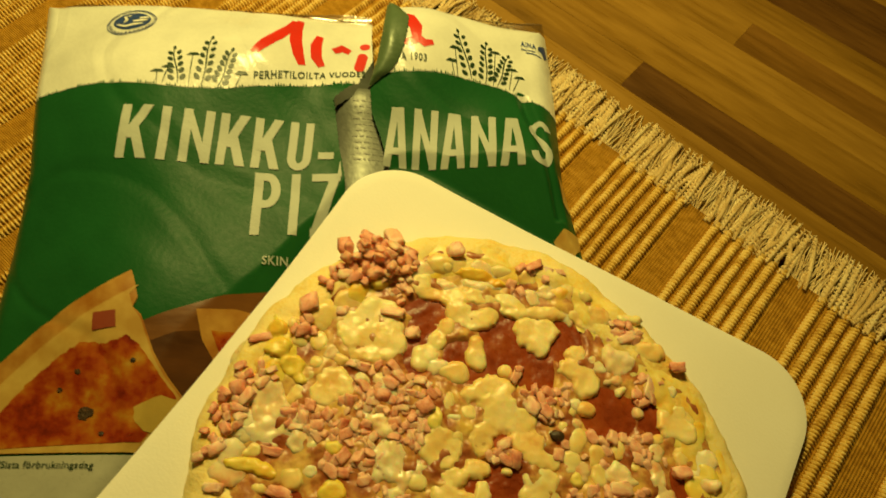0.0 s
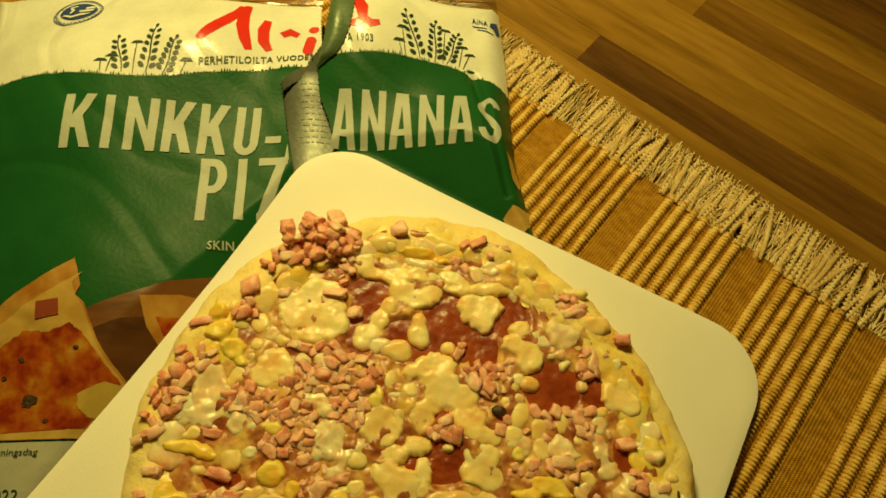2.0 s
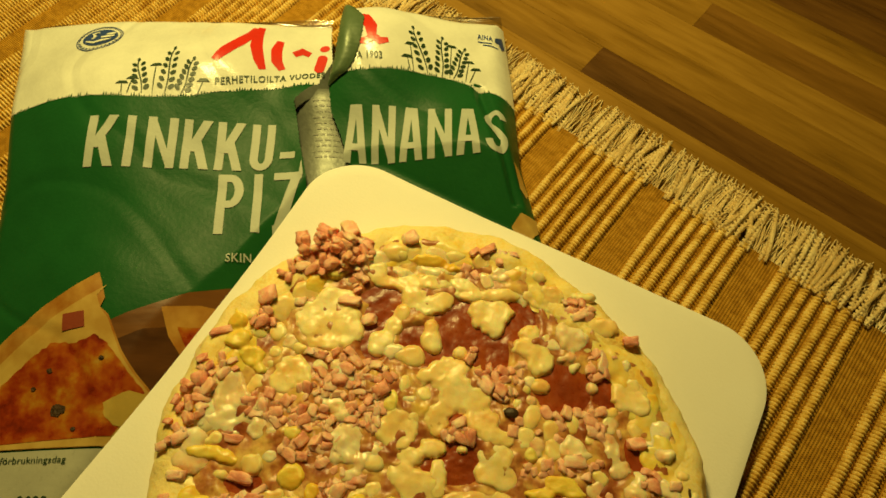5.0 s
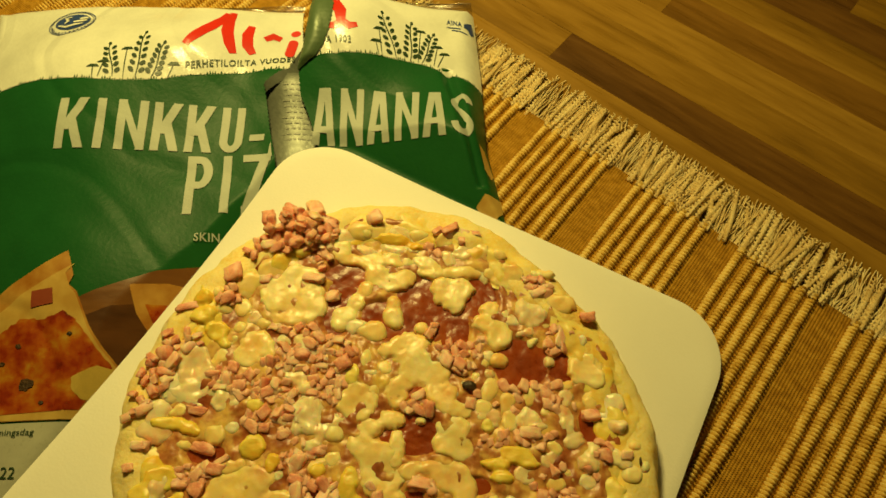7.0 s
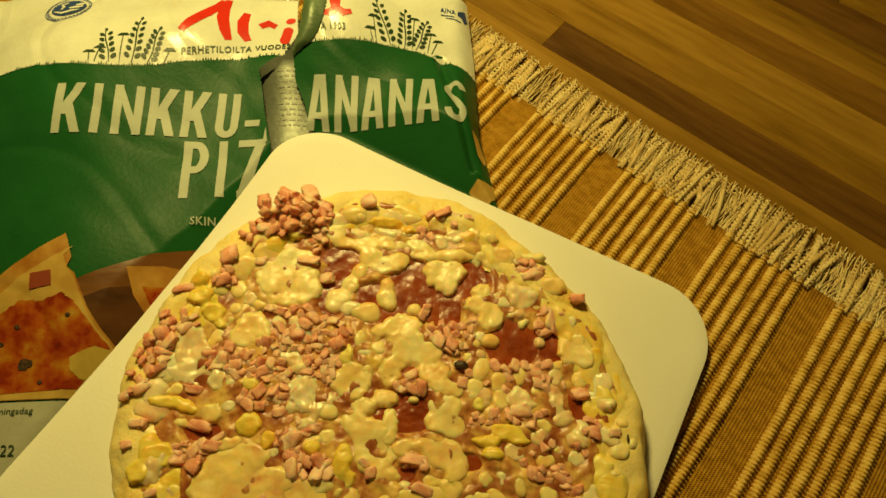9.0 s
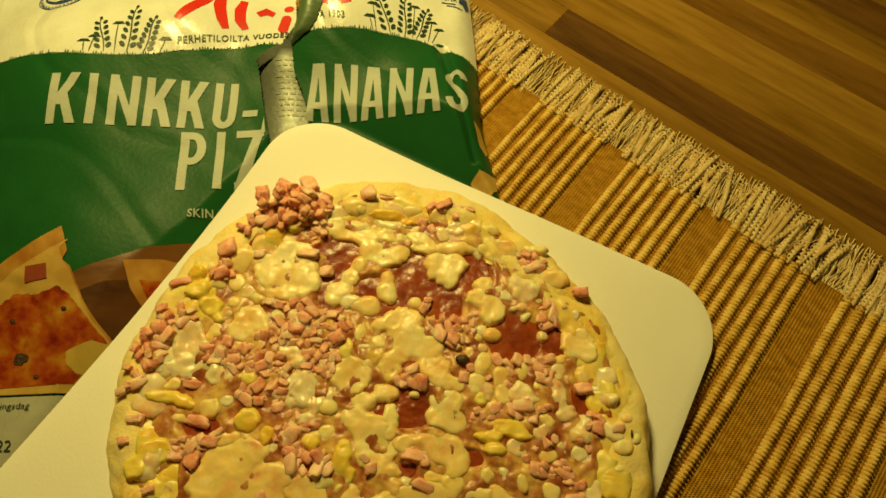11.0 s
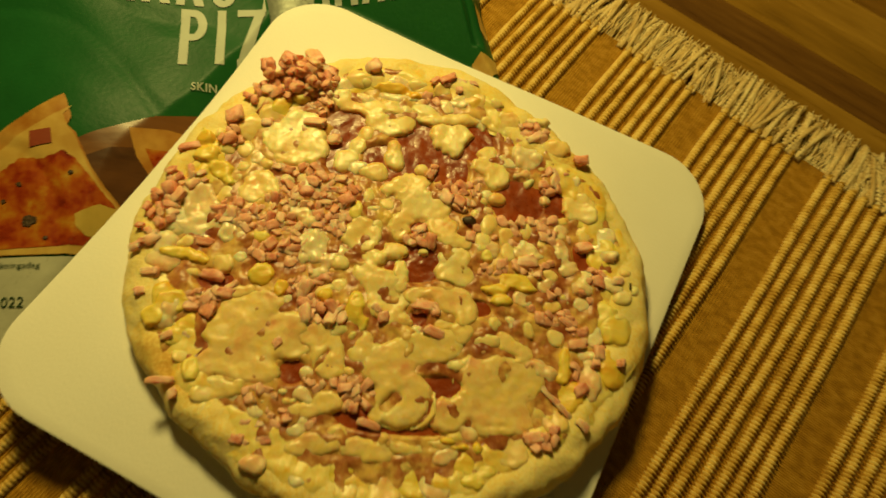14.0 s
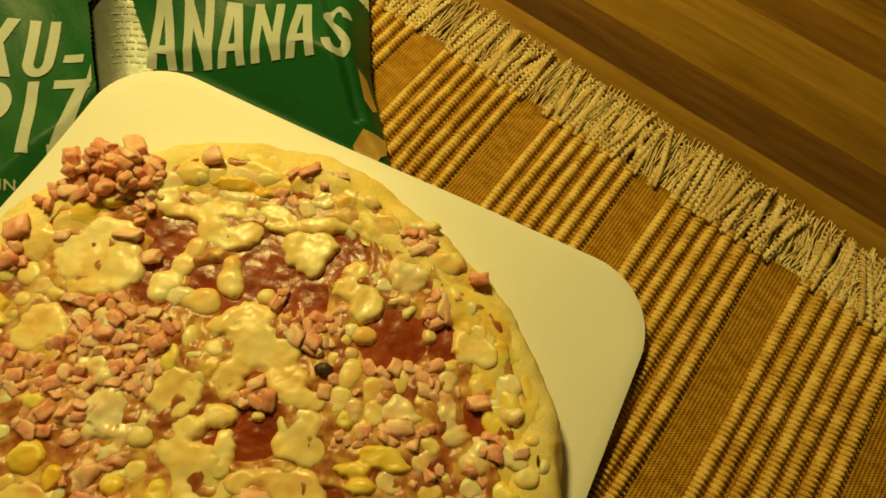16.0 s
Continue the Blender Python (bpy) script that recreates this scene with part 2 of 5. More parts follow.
def box(name, size, at, material, parent=None, bevel=0.0):
    bm = bmesh.new()
    bmesh.ops.create_cube(bm, size=1.0)
    for v in bm.verts:
        v.co = Vector((v.co.x * size[0], v.co.y * size[1], v.co.z * size[2]))
    if bevel:
        bmesh.ops.bevel(bm, geom=list(bm.edges), offset=bevel, segments=2, affect="EDGES")
    me = bpy.data.meshes.new(name)
    bm.to_mesh(me)
    bm.free()
    me.materials.append(material)
    ob = new(name, me)
    ob.parent = parent
    ob.matrix_local = pose(*at) if not isinstance(at, Matrix) else at
    return ob


def wobble(x, y, z=0.0):
    return noise.noise(Vector((x, y, z)))


# ---- the room that closes the place ----
TABLE_Z, FLOOR_Z = -0.0042, -0.754
for label, name, size, at in (
        ("plain dark wooden floor under the table", "floor", (4.4, 4.4, 0.1), (0, 0, FLOOR_Z - 0.05)),
        ("plain pale ceiling above the table", "ceiling", (4.4, 4.4, 0.1), (0, 0, 1.75)),
        ("plain warm plaster wall", "wall_north", (4.4, 0.1, 2.4), (0, 2.2, 0.5)),
        ("plain warm plaster wall", "wall_south", (4.4, 0.1, 2.4), (0, -2.2, 0.5)),
        ("plain warm plaster wall", "wall_east", (0.1, 4.3, 2.4), (2.2, 0, 0.5)),
        ("plain warm plaster wall", "wall_west", (0.1, 4.3, 2.4), (-2.2, 0, 0.5))):
    tagged(box(name, size, at, M_FLOOR if name == "floor" else M_PLASTER), label, name.split("_")[0], kind="structure")

TABLE_TURN = -34.3
table = tagged(new("table"), "wooden table with a lacquered top of dark and amber staves", "table")
table.matrix_world = pose(0, 0, FLOOR_Z, 0, 0, TABLE_TURN)
box("underside", (1.36, 0.86, 0.02), (-0.02, 0.13, TABLE_Z - FLOOR_Z - 0.026), M_WOOD_MID, table)
for sx in (-1, 1):
    for sy in (-1, 1):
        box("leg", (0.06, 0.06, 0.714), (-0.02 + sx * 0.6, 0.13 + sy * 0.36, 0.357), M_WOOD_MID, table, 0.004)

# ---- the woven mat: flat bands and groups of corded ribs, with a knotted fringe ----
MAT_TURN, PERIOD, BAND, FIRST, RIBS = -33.4, 0.0564, 0.0142, -0.0050, 7
MAT_W, MAT_E, MAT_S = FIRST - 7 * PERIOD, FIRST + 5 * PERIOD + BAND, -0.22
SKEW = math.tan(radians(-1.8))


def mat_end(s):
    return 0.2404 + SKEW * s


mat = tagged(new("placemat"), "ochre woven placemat with corded ribs and a cream fringe", "placemat")
mat.matrix_world = pose(0, 0, TABLE_Z, 0, 0, MAT_TURN)
cols, rows = 150, 60
verts = []
for i in range(rows):
    for j in range(cols):
        s = MAT_W + (MAT_E - MAT_W) * j / (cols - 1)
        q = MAT_S + (mat_end(s) - MAT_S) * i / (rows - 1)
        verts.append((s, q, 0.0030 + 0.0003 * wobble(s * 30, q * 30)))
n0 = len(verts)
verts += [(x, y, 0.0002) for x, y, z in verts]
faces = grid_faces(rows, cols)
faces += [tuple(n0 + k for k in reversed(f)) for f in grid_faces(rows, cols)]
ring = [j for j in range(cols)] + [i * cols + cols - 1 for i in range(1, rows)] + [(rows - 1) * cols + j for j in range(cols - 2, -1, -1)] + [i * cols for i in range(rows - 2, 0, -1)]
faces += [(ring[k], n0 + ring[k], n0 + ring[(k + 1) % len(ring)], ring[(k + 1) % len(ring)]) for k in range(len(ring))]
child("flat_weave", mesh_of("flat_weave", verts, faces, M_WEAVE), mat, "flat ochre cotton weave")


def rib_mesh(seed, length):
    """A cord wound round with weft: a low arch with a slanting ridge at every turn."""
    rnd = random.Random(seed)
    turn, across = 0.00185, 7
    n = int(length / turn * 4)
    verts = []
    for i in range(n + 1):
        y = -length * i / n
        w = 0.00240 + 0.00012 * math.sin(y * 140 + seed)
        for j in range(across):
            a = math.pi * j / (across - 1)
            phase = (y + 0.00045 * math.cos(a)) / turn
            bump = 0.82 + 0.40 * math.cos(2 * math.pi * phase) + 0.03 * rnd.uniform(-1, 1)
            verts.append((w * math.cos(a) * (0.6 + 0.4 * bump) + 0.0003 * math.sin(y * 60 + seed), y, 0.0022 + 0.0033 * math.sin(a) * bump))
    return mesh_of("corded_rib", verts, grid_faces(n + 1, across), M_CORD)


rib_kinds = [rib_mesh(k, 0.45) for k in range(3)]


def tassel_mesh(seed, strands=2, length=0.029, thick=0.00088):
    """Twisted strands that bend and fray to their ends."""
    rnd = random.Random(100 + seed)
    verts, faces = [], []
    bend, sag = rnd.uniform(-0.004, 0.002), rnd.uniform(0.0, 0.0008)
    for s in range(strands):
        n, around = 72, 5
        long = length * rnd.uniform(0.85, 1.12)
        start = len(verts)
        fray = rnd.uniform(-0.0009, 0.0009)
        for i in range(n + 1):
            f = i / n
            a = 2 * math.pi * (s / strands + 12.0 * f)
            open_up = 0.00056 * (1 + 0.4 * f * f)
            cx = open_up * math.cos(a) + bend * f * f + fray * max(0, f - 0.6) * 2.5
            cz = 0.0030 - 0.0008 * f + open_up * math.sin(a) * 0.8 - sag * f + 0.0006
            r = thick * (1.0 - 0.6 * f ** 8) * (0.5 + 0.5 * min(1.0, f * 5))
            for j in range(around):
                b = 2 * math.pi * j / around
                ridge = 1 + 0.16 * math.cos(b * 2 + i * 2.2)
                verts.append((cx + r * ridge * math.cos(b), long * f, max(0.0004, cz + r * ridge * math.sin(b))))
        faces += [tuple(start + k for k in f) for f in grid_faces(n + 1, around, True)]
        faces.append(tuple(start + n * around + j for j in range(around)))
    return mesh_of("tassel", verts, faces, M_FRINGE)


tassel_kinds = [tassel_mesh(k) for k in range(9)]


def thread_mesh(seed, width):
    """Loose thin warp threads at the end of a flat band."""
    rnd = random.Random(500 + seed)
    verts, faces = [], []
    for s in range(44):
        x0 = width * (s + 0.5) / 44
        long, drift, lift = rnd.uniform(0.018, 0.034), rnd.uniform(-0.006, 0.006) + (x0 / width - 0.5) * 0.009, rnd.uniform(0.0006, 0.0048)
        start, n, r = len(verts), 9, 0.00028
        wave = rnd.uniform(0, 6)
        for i in range(n + 1):
            f = i / n
            x = x0 + drift * f + 0.0008 * math.sin(5 * f + wave)
            z = 0.0018 + (lift - 0.001) * math.sin(math.pi * min(1, f * 1.1)) * 0.8 - 0.0008 * f
            for j in range(4):
                b = math.pi / 2 * j
                verts.append((x + r * math.cos(b), long * f - 0.002, max(0.0003, z + r * math.sin(b))))
        faces += [tuple(start + k for k in f) for f in grid_faces(n + 1, 4, True)]
    return mesh_of("loose_threads", verts, faces, M_FRINGE)


thread_kinds = [thread_mesh(k, BAND) for k in range(4)]
rnd = random.Random(7)
group_no = 0
s0 = FIRST - 7 * PERIOD
while s0 < MAT_E - 0.001:
    for k in range(3):
        child("loose_threads", thread_kinds[(group_no + k) % 4], mat, "", pose(s0 + BAND * k * 1.05, mat_end(s0 + BAND * (k + 0.5)), 0, 0, 0, 0))
    pitch = (PERIOD - BAND) / RIBS
    for k in range(RIBS if s0 + PERIOD < MAT_E + 0.001 else 0):
        s = s0 + BAND + pitch * (k + 0.5)
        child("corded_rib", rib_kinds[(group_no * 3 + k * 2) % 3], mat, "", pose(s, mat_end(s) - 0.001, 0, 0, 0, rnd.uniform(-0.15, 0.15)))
    step = PERIOD / 34
    for k in range(34):
        s = s0 + step * (k + 0.5)
        if s > MAT_E or (k < 9 and rnd.random() < 0.8):
            continue
        child("tassel", tassel_kinds[rnd.randrange(9)], mat, "", pose(s + rnd.uniform(-0.0006, 0.0006), mat_end(s) - 0.0035, rnd.uniform(-0.0010, 0.0016), 0, 0, rnd.gauss(-2, 7)))
    s0 += PERIOD
    group_no += 1

# ---- the cardboard tray ----
CARD_U, CARD_V, CARD_R, CARD_TURN, CARD_AT = 0.2188, 0.2236, 0.027, -23.85, (0.0319, 0.0571)


def card_z(x, y):
    return 0.0105 - 0.035 * (x - 0.03) + 0.006 * (y - 0.057)


TILT_Q = Vector((0, 0, 1)).rotation_difference(Vector((0.035, -0.006, 1)).normalized())
card = tagged(new("cardboard_tray"), "white square cardboard tray with rounded corners under the pizza", "tray")
card.matrix_world = Matrix.Translation((*CARD_AT, card_z(*CARD_AT))) @ TILT_Q.to_matrix().to_4x4() @ pose(0, 0, 0, 0, 0, CARD_TURN)
outline = []
for k, (sx, sy) in enumerate(((1, 1), (-1, 1), (-1, -1), (1, -1))):
    for i in range(15):
        a = math.pi / 2 * (k + i / 14)
        x, y = sx * (CARD_U / 2 - CARD_R) + CARD_R * math.cos(a), sy * (CARD_V / 2 - CARD_R) + CARD_R * math.sin(a)
        outline.append((x, y + (0.58 if x < 0 else 0.30) * x * max(0.0, y)))  # the far side is cut a little askew
dense = []
for i, p in enumerate(outline):
    q = outline[(i + 1) % len(outline)]
    steps = max(1, int(math.hypot(q[0] - p[0], q[1] - p[1]) / 0.006))
    dense += [(p[0] + (q[0] - p[0]) * k / steps, p[1] + (q[1] - p[1]) * k / steps) for k in range(steps)]


def card_warp(x, y):
    z = 0.0009 * math.sin(x * 24 + 1) * math.sin(y * 19) + 0.00025 * wobble(x * 30, y * 30)
    # one corner rides up on the bag, and another curls
    for ux, uy, begin, reach, high in ((-1, 1, 0.092, 0.055, 0.0055), (-1, -1, 0.085, 0.060, 0.0065)):
        z += high * max(0.0, min(1.0, ((ux * x + uy * y) * 0.7071 - begin) / reach)) ** 1.5
    return z


levels = (0.0, 0.25, 0.45, 0.55, 0.62, 0.67, 0.72, 0.76, 0.80, 0.84, 0.88, 0.92, 0.96, 0.997, 1.0)
verts = [(x * f, y * f, card_warp(x * f, y * f) - (0.00012 if f == 1.0 else 0)) for f in levels for x, y in dense]
child("top_face", mesh_of("top_face", verts, grid_faces(len(levels), len(dense), True), M_CARD), card)
verts = [(x, y, card_warp(x, y) + z) for z in (-0.00012, -0.0007) for x, y in dense]
child("cut_edge", mesh_of("cut_edge", verts, grid_faces(2, len(dense), True), M_CARD_EDGE, False), card, "fibrous cut edge")
verts = [(x * f, y * f, card_warp(x * f, y * f) - 0.0007) for f in levels for x, y in dense]
child("underside", mesh_of("underside", verts, [f[::-1] for f in grid_faces(len(levels), len(dense), True)], M_CARD_EDGE), card, "grey unprinted underside")


def card_distance(x, y):
    """How far outside the tray's outline a place lies; inside it is negative."""
    c, s = math.cos(radians(CARD_TURN)), math.sin(radians(CARD_TURN))
    dx, dy = x - CARD_AT[0], y - CARD_AT[1]
    u, v = abs(dx * c + dy * s) - CARD_U / 2 + CARD_R, abs(-dx * s + dy * c) - CARD_V / 2 + CARD_R
    return math.hypot(max(u, 0), max(v, 0)) + min(max(u, v), 0) - CARD_R


# ---- the pizza ----
PIZZA_AT, PIZZA_R = (0.035, 0.0573), 0.1003
pizza = tagged(new("pizza"), "round ham and pineapple pizza with melted cheese on a tray", "pizza")
pizza.matrix_world = Matrix.Translation((*PIZZA_AT, card_z(*PIZZA_AT) + 0.0008)) @ TILT_Q.to_matrix().to_4x4()


def bell(x, width):
    x = (x + math.pi) % (2 * math.pi) - math.pi
    return math.exp(-(x / width) ** 2)


def rim_radius(a):
    return PIZZA_R + 0.0030 * bell(a - 2.3, 0.5) + 0.0040 * bell(a - 3.2, 0.6) - 0.0055 * bell(a - 0.85, 0.45) + 0.0045 * bell(a + 0.3, 0.5) - 0.0055 * bell(a + 2.25, 0.5) + 0.0008 * wobble(2.5 * math.cos(a), 2.5 * math.sin(a), 3)


around, profile = 420, 30
verts = []
for i in range(profile):
    f = math.pi * 0.93 - (math.pi * 1.43) * i / (profile - 1)
    for j in range(around):
        a = 2 * math.pi * j / around
        R = rim_radius(a)
        w = 0.0095 + 0.002 * wobble(3 * math.cos(a), 3 * math.sin(a), 7)
        x, y = math.cos(a), math.sin(a)
        r = R - w + w * math.cos(f)
        z = 0.0062 + 0.0066 * math.sin(f)
        px, py = r * x, r * y
        lump = 0.0016 * wobble(px * 60, py * 60, f) + 0.0009 * wobble(px * 150, py * 150, f + 5) + 0.0004 * wobble(px * 380, py * 380, f)
        lump += 0.0022 * max(0, wobble(px * 75, py * 75, 9) - 0.22) * max(0, math.sin(f))
        r += lump * math.cos(f)
        verts.append((r * x, r * y, max(0.0, z + lump * math.sin(f))))
faces = [tuple(reversed(f)) for f in grid_faces(profile, around, True)]
child("crust", mesh_of("crust", verts, faces, M_CRUST), pizza, "pale golden puffy crust")


def bed_z(x, y):
    return 0.0100 + 0.0009 * wobble(x * 70, y * 70, 2) + 0.0004 * wobble(x * 260, y * 260, 4)


rings, around = 90, 300
verts = []
for i in range(rings):
    for j in range(around):
        a = 2 * math.pi * j / around
        r = (rim_radius(a) - 0.011) * (i + 0.02) / (rings - 1)
        x, y = r * math.cos(a), r * math.sin(a)
        verts.append((x, y, bed_z(x, y) + 0.00035 * wobble(x * 480, y * 480, 31)))
child("sauce", mesh_of("sauce", verts, grid_faces(rings, around, True), M_SAUCE), pizza, "glossy dark red tomato sauce")

SAUCE_ZONES = []


def open_sauce(x, y, rx, ry):
    """An opening in the cheese where the sauce shows, in millimetres from the pizza's middle."""
    SAUCE_ZONES.append((x, y, rx, ry))


open_sauce(-24.9, 63.8, 8.4, 3.7)
open_sauce(-27.9, 49.1, 5.2, 9.1)
open_sauce(-8.8, 45.0, 6.5, 6.0)
open_sauce(8.8, 52.8, 11.0, 10.2)
open_sauce(1.6, 39.9, 6.4, 2.9)
open_sauce(22.0, 42.2, 4.3, 7.4)
open_sauce(28.1, 59.4, 6.7, 6.8)
open_sauce(47.6, 32.3, 8.2, 8.1)
open_sauce(65.8, 33.6, 4.3, 5.7)
open_sauce(7.7, 1.3, 8.4, 6.0)
open_sauce(6.4, 19.0, 3.3, 3.2)
open_sauce(76.9, 10.5, 3.8, 4.9)
open_sauce(7.7, -62.3, 14.3, 1.7)
open_sauce(-7.2, -59.3, 5.4, 2.4)
open_sauce(22.2, -46.6, 6.3, 2.9)
open_sauce(-32.7, -45.4, 3.6, 3.3)
open_sauce(34.4, -15.0, 3.9, 2.4)
open_sauce(-21.3, -22.3, 5.0, 2.4)
open_sauce(11.5, -21.2, 2.7, 2.8)
open_sauce(-66.8, -13.5, 5.0, 2.9)
open_sauce(10.3, 58.7, 8.9, 6.2)
rings, around = 130, 440
verts = []
for i in range(rings):
    for j in range(around):
        a = 2 * math.pi * j / around
        edge = rim_radius(a) - 0.0066 + 0.004 * wobble(4 * math.cos(a), 4 * math.sin(a), 17) + 0.002 * wobble(13 * math.cos(a), 13 * math.sin(a), 18)
        r = edge * (i + 0.02) / (rings - 1)
        x, y = r * math.cos(a), r * math.sin(a)
        bare = min(1.2, min((math.hypot((x * 1000 - zx) / rx, (y * 1000 - zy) / ry) - 1.32) * 3 for zx, zy, rx, ry in SAUCE_ZONES)
                   + 0.7 * wobble(x * 130, y * 130, 11))
        z = bed_z(x, y) + 0.0012 * max(-0.9, bare) + (0.0011 * wobble(x * 170, y * 170, 13) + 0.0005 * wobble(x * 420, y * 420, 14)) * (bare > 0)
        climb = max(0.0, min(1.0, (r - edge + 0.012) / 0.009))
        verts.append((x, y, z + 0.0008 * climb * climb * (3 - 2 * climb) - 0.0026 * max(0.0, (r - edge + 0.004) / 0.004)))
child("cheese_layer", mesh_of("cheese_layer", verts, grid_faces(rings, around, True), M_LAYER), pizza, "melted cheese soaked with ham and sauce")

rings, around = 22, 440
verts = []
for i in range(rings):
    for j in range(around):
        a = 2 * math.pi * j / around
        c, d = math.cos(a), math.sin(a)
        outer = rim_radius(a) - 0.0060 + 0.004 * wobble(4 * c, 4 * d, 17) + 0.002 * wobble(13 * c, 13 * d, 18)
        inner = rim_radius(a) - 0.0200 + 0.006 * wobble(5 * c, 5 * d, 27) + 0.004 * wobble(14 * c, 14 * d, 28)
        f = i / (rings - 1)
        r = inner + (outer - inner) * f
        x, y = r * c, r * d
        climb = max(0.0, min(1.0, (f - 0.15) / 0.6))
        z = bed_z(x, y) + 0.0009 + 0.0009 * min(1.0, f * 6) + 0.0010 * climb * climb * (3 - 2 * climb) - 0.0016 * max(0.0, (f - 0.55) / 0.45)
        verts.append((x, y, z + 0.0008 * wobble(x * 120, y * 120, 33) + 0.0004 * wobble(x * 300, y * 300, 34)))
child("melted_edge", mesh_of("melted_edge", verts, grid_faces(rings, around, True), M_RIM), pizza, "yellow melted cheese along the crust")

COVERED = []
patch_no = [0]


def lobes_field(lobes, x, y):
    total = 0.0
    for lx, ly, rx, ry in lobes:
        d = (math.hypot((x - lx) / rx, (y - ly) / ry) - 1) * min(rx, ry)
        total += math.exp(-d * 1.5)
    return -math.log(total + 1e-12) / 1.5


# where a broad patch has torn open while it baked
TEARS = [((16.5, -42.5), (20.7, -46.5), 1.4), ((20.7, -46.5), (25.3, -48.1), 1.9), ((25.3, -48.1), (28.0, -45.7), 1.7), ((28.0, -45.7), (27.8, -41.3), 1.0), ((2.5, -55.3), (5.8, -52.0), 1.3),
         ((-14.1, -35.7), (-9.5, -29.1), 0.1), ((-14.1, -35.7), (-12.9, -44.5), 0.1), ((28.0, -39.4), (30.1, -32.2), 0.1), ((30.1, -32.2), (33.8, -25.5), 0.1), ((30.1, -32.2), (37.0, -34.1), 0.1), ((37.0, -34.1), (42.5, -31.1), 0.1), ((42.5, -31.1), (41.7, -25.3), 0.1), ((42.5, -31.1), (49.4, -33.0), 0.1), ((19.6, -48.4), (18.5, -55.9), 0.1), ((18.5, -55.9), (14.7, -60.9), 0.1), ((14.7, -60.9), (7.8, -63.2), 0.1), ((7.8, -63.2), (2.1, -61.1), 0.1), ((-3.8, -31.5), (2.7, -27.4), 0.1), ((2.7, -27.4), (11.1, -25.2), 0.1), ((13.0, -25.4), (10.8, -23.3), 0.1), ((-2.7, -4.0), (-8.5, -5.0), 0.1), ((-24.7, -43.8), (-20.5, -36.8), 0.1)]


def tear_distance(x, y):
    best = 9.0
    for (ax, ay), (bx, by), wide in TEARS:
        f = max(0.0, min(1.0, ((x - ax) * (bx - ax) + (y - ay) * (by - ay)) / ((bx - ax) ** 2 + (by - ay) ** 2)))
        best = min(best, math.hypot(x - ax - f * (bx - ax), y - ay - f * (by - ay)) - wide)
    return best


def blob(lobes, thick, material, name, label, ragged=0.5, solid=True, soft=1.6, wavy=0.2, humps=0.35):
    """A melted patch over round lobes, in millimetres from the pizza's middle."""
    patch_no[0] += 1
    seed = patch_no[0] * 3.7
    step = 0.5

    def depth(x, y):
        d = -lobes_field(lobes, x, y) - ragged * (1.5 * wobble(x * 0.17, y * 0.17, seed) + 0.7 * wobble(x * 0.42, y * 0.42, seed) + 0.2 * wobble(x * 0.9, y * 0.9, seed))
        return min(d, tear_distance(x, y)) if material is M_BROAD and y < 0 else d

    x0, y0 = min(l[0] - l[2] for l in lobes) - 3, min(l[1] - l[3] for l in lobes) - 3
    nx = int((max(l[0] + l[2] for l in lobes) + 3 - x0) / step) + 1
    ny = int((max(l[1] + l[3] for l in lobes) + 3 - y0) / step) + 1
    field = {(i, j): depth(x0 + i * step, y0 + j * step) for i in range(nx + 1) for j in range(ny + 1)}
    index, verts, faces = {}, [], []

    def vertex(i, j):
        if (i, j) in index:
            return index[i, j]
        x, y, d = x0 + i * step, y0 + j * step, field[i, j]
        for _ in range(3 if d < 0 else 0):
            gx, gy = (depth(x + 0.2, y) - d) / 0.2, (depth(x, y + 0.2) - d) / 0.2
            g = gx * gx + gy * gy + 0.05
            x, y = x - max(-0.6, min(0.6, d * gx / g)), y - max(-0.6, min(0.6, d * gy / g))
            d = depth(x, y)
        lip = min(1.0, max(0.0, d / soft)) if field[i, j] >= 0 else 0.0
        dome = math.sqrt(max(0.0, 1 - (1 - lip) ** 2))
        wave = 1 + wavy * wobble(x * 0.11, y * 0.11, seed) * 1.6 + wavy * 0.55 * wobble(x * 0.30, y * 0.30, seed) + 0.04 * wobble(x * 0.8, y * 0.8, seed)
        z = 9.9 + 0.6 * wobble(x * 0.07, y * 0.07, 2) + (thick * wave + 0.5 + humps * max(0.0, 0.75 - noise.voronoi(Vector((x / 4.6, y / 4.6, seed)))[0][0])) * dome
        rr = math.hypot(x, y)
        rim = max(0.0, min(1.0, (rr - 80) / 9))
        z += 2.2 * rim * rim * (3 - 2 * rim) - (max(0, rr - 93) ** 2) * 0.06
        verts.append((x / 1000, y / 1000, z / 1000))
        index[i, j] = len(verts) - 1
        return index[i, j]

    for i in range(nx):
        for j in range(ny):
            if max(field[i, j], field[i + 1, j], field[i, j + 1], field[i + 1, j + 1]) > 0:
                faces.append((vertex(i, j), vertex(i + 1, j), vertex(i + 1, j + 1), vertex(i, j + 1)))
    if faces:
        child(name, mesh_of(name, verts, faces, material), pizza, label)
        COVERED.append((lobes, solid))


def cheese(*lobes):
    blob(lobes, 1.6, M_CHEESE, "cheese_patch", "pale yellow melted cheese patch", 1.0, soft=2.2, wavy=0.32)


# broad patches of the near half, toned down in colour for the lamp's falloff
def dim_cheese(*lobes):
    blob([(x, y, rx * 1.06 + 0.5, ry * 1.06 + 0.5) for x, y, rx, ry in lobes], 1.7, M_BROAD, "cheese_patch", "broad smooth patch of melted cheese", 0.8, soft=2.4, wavy=0.26)


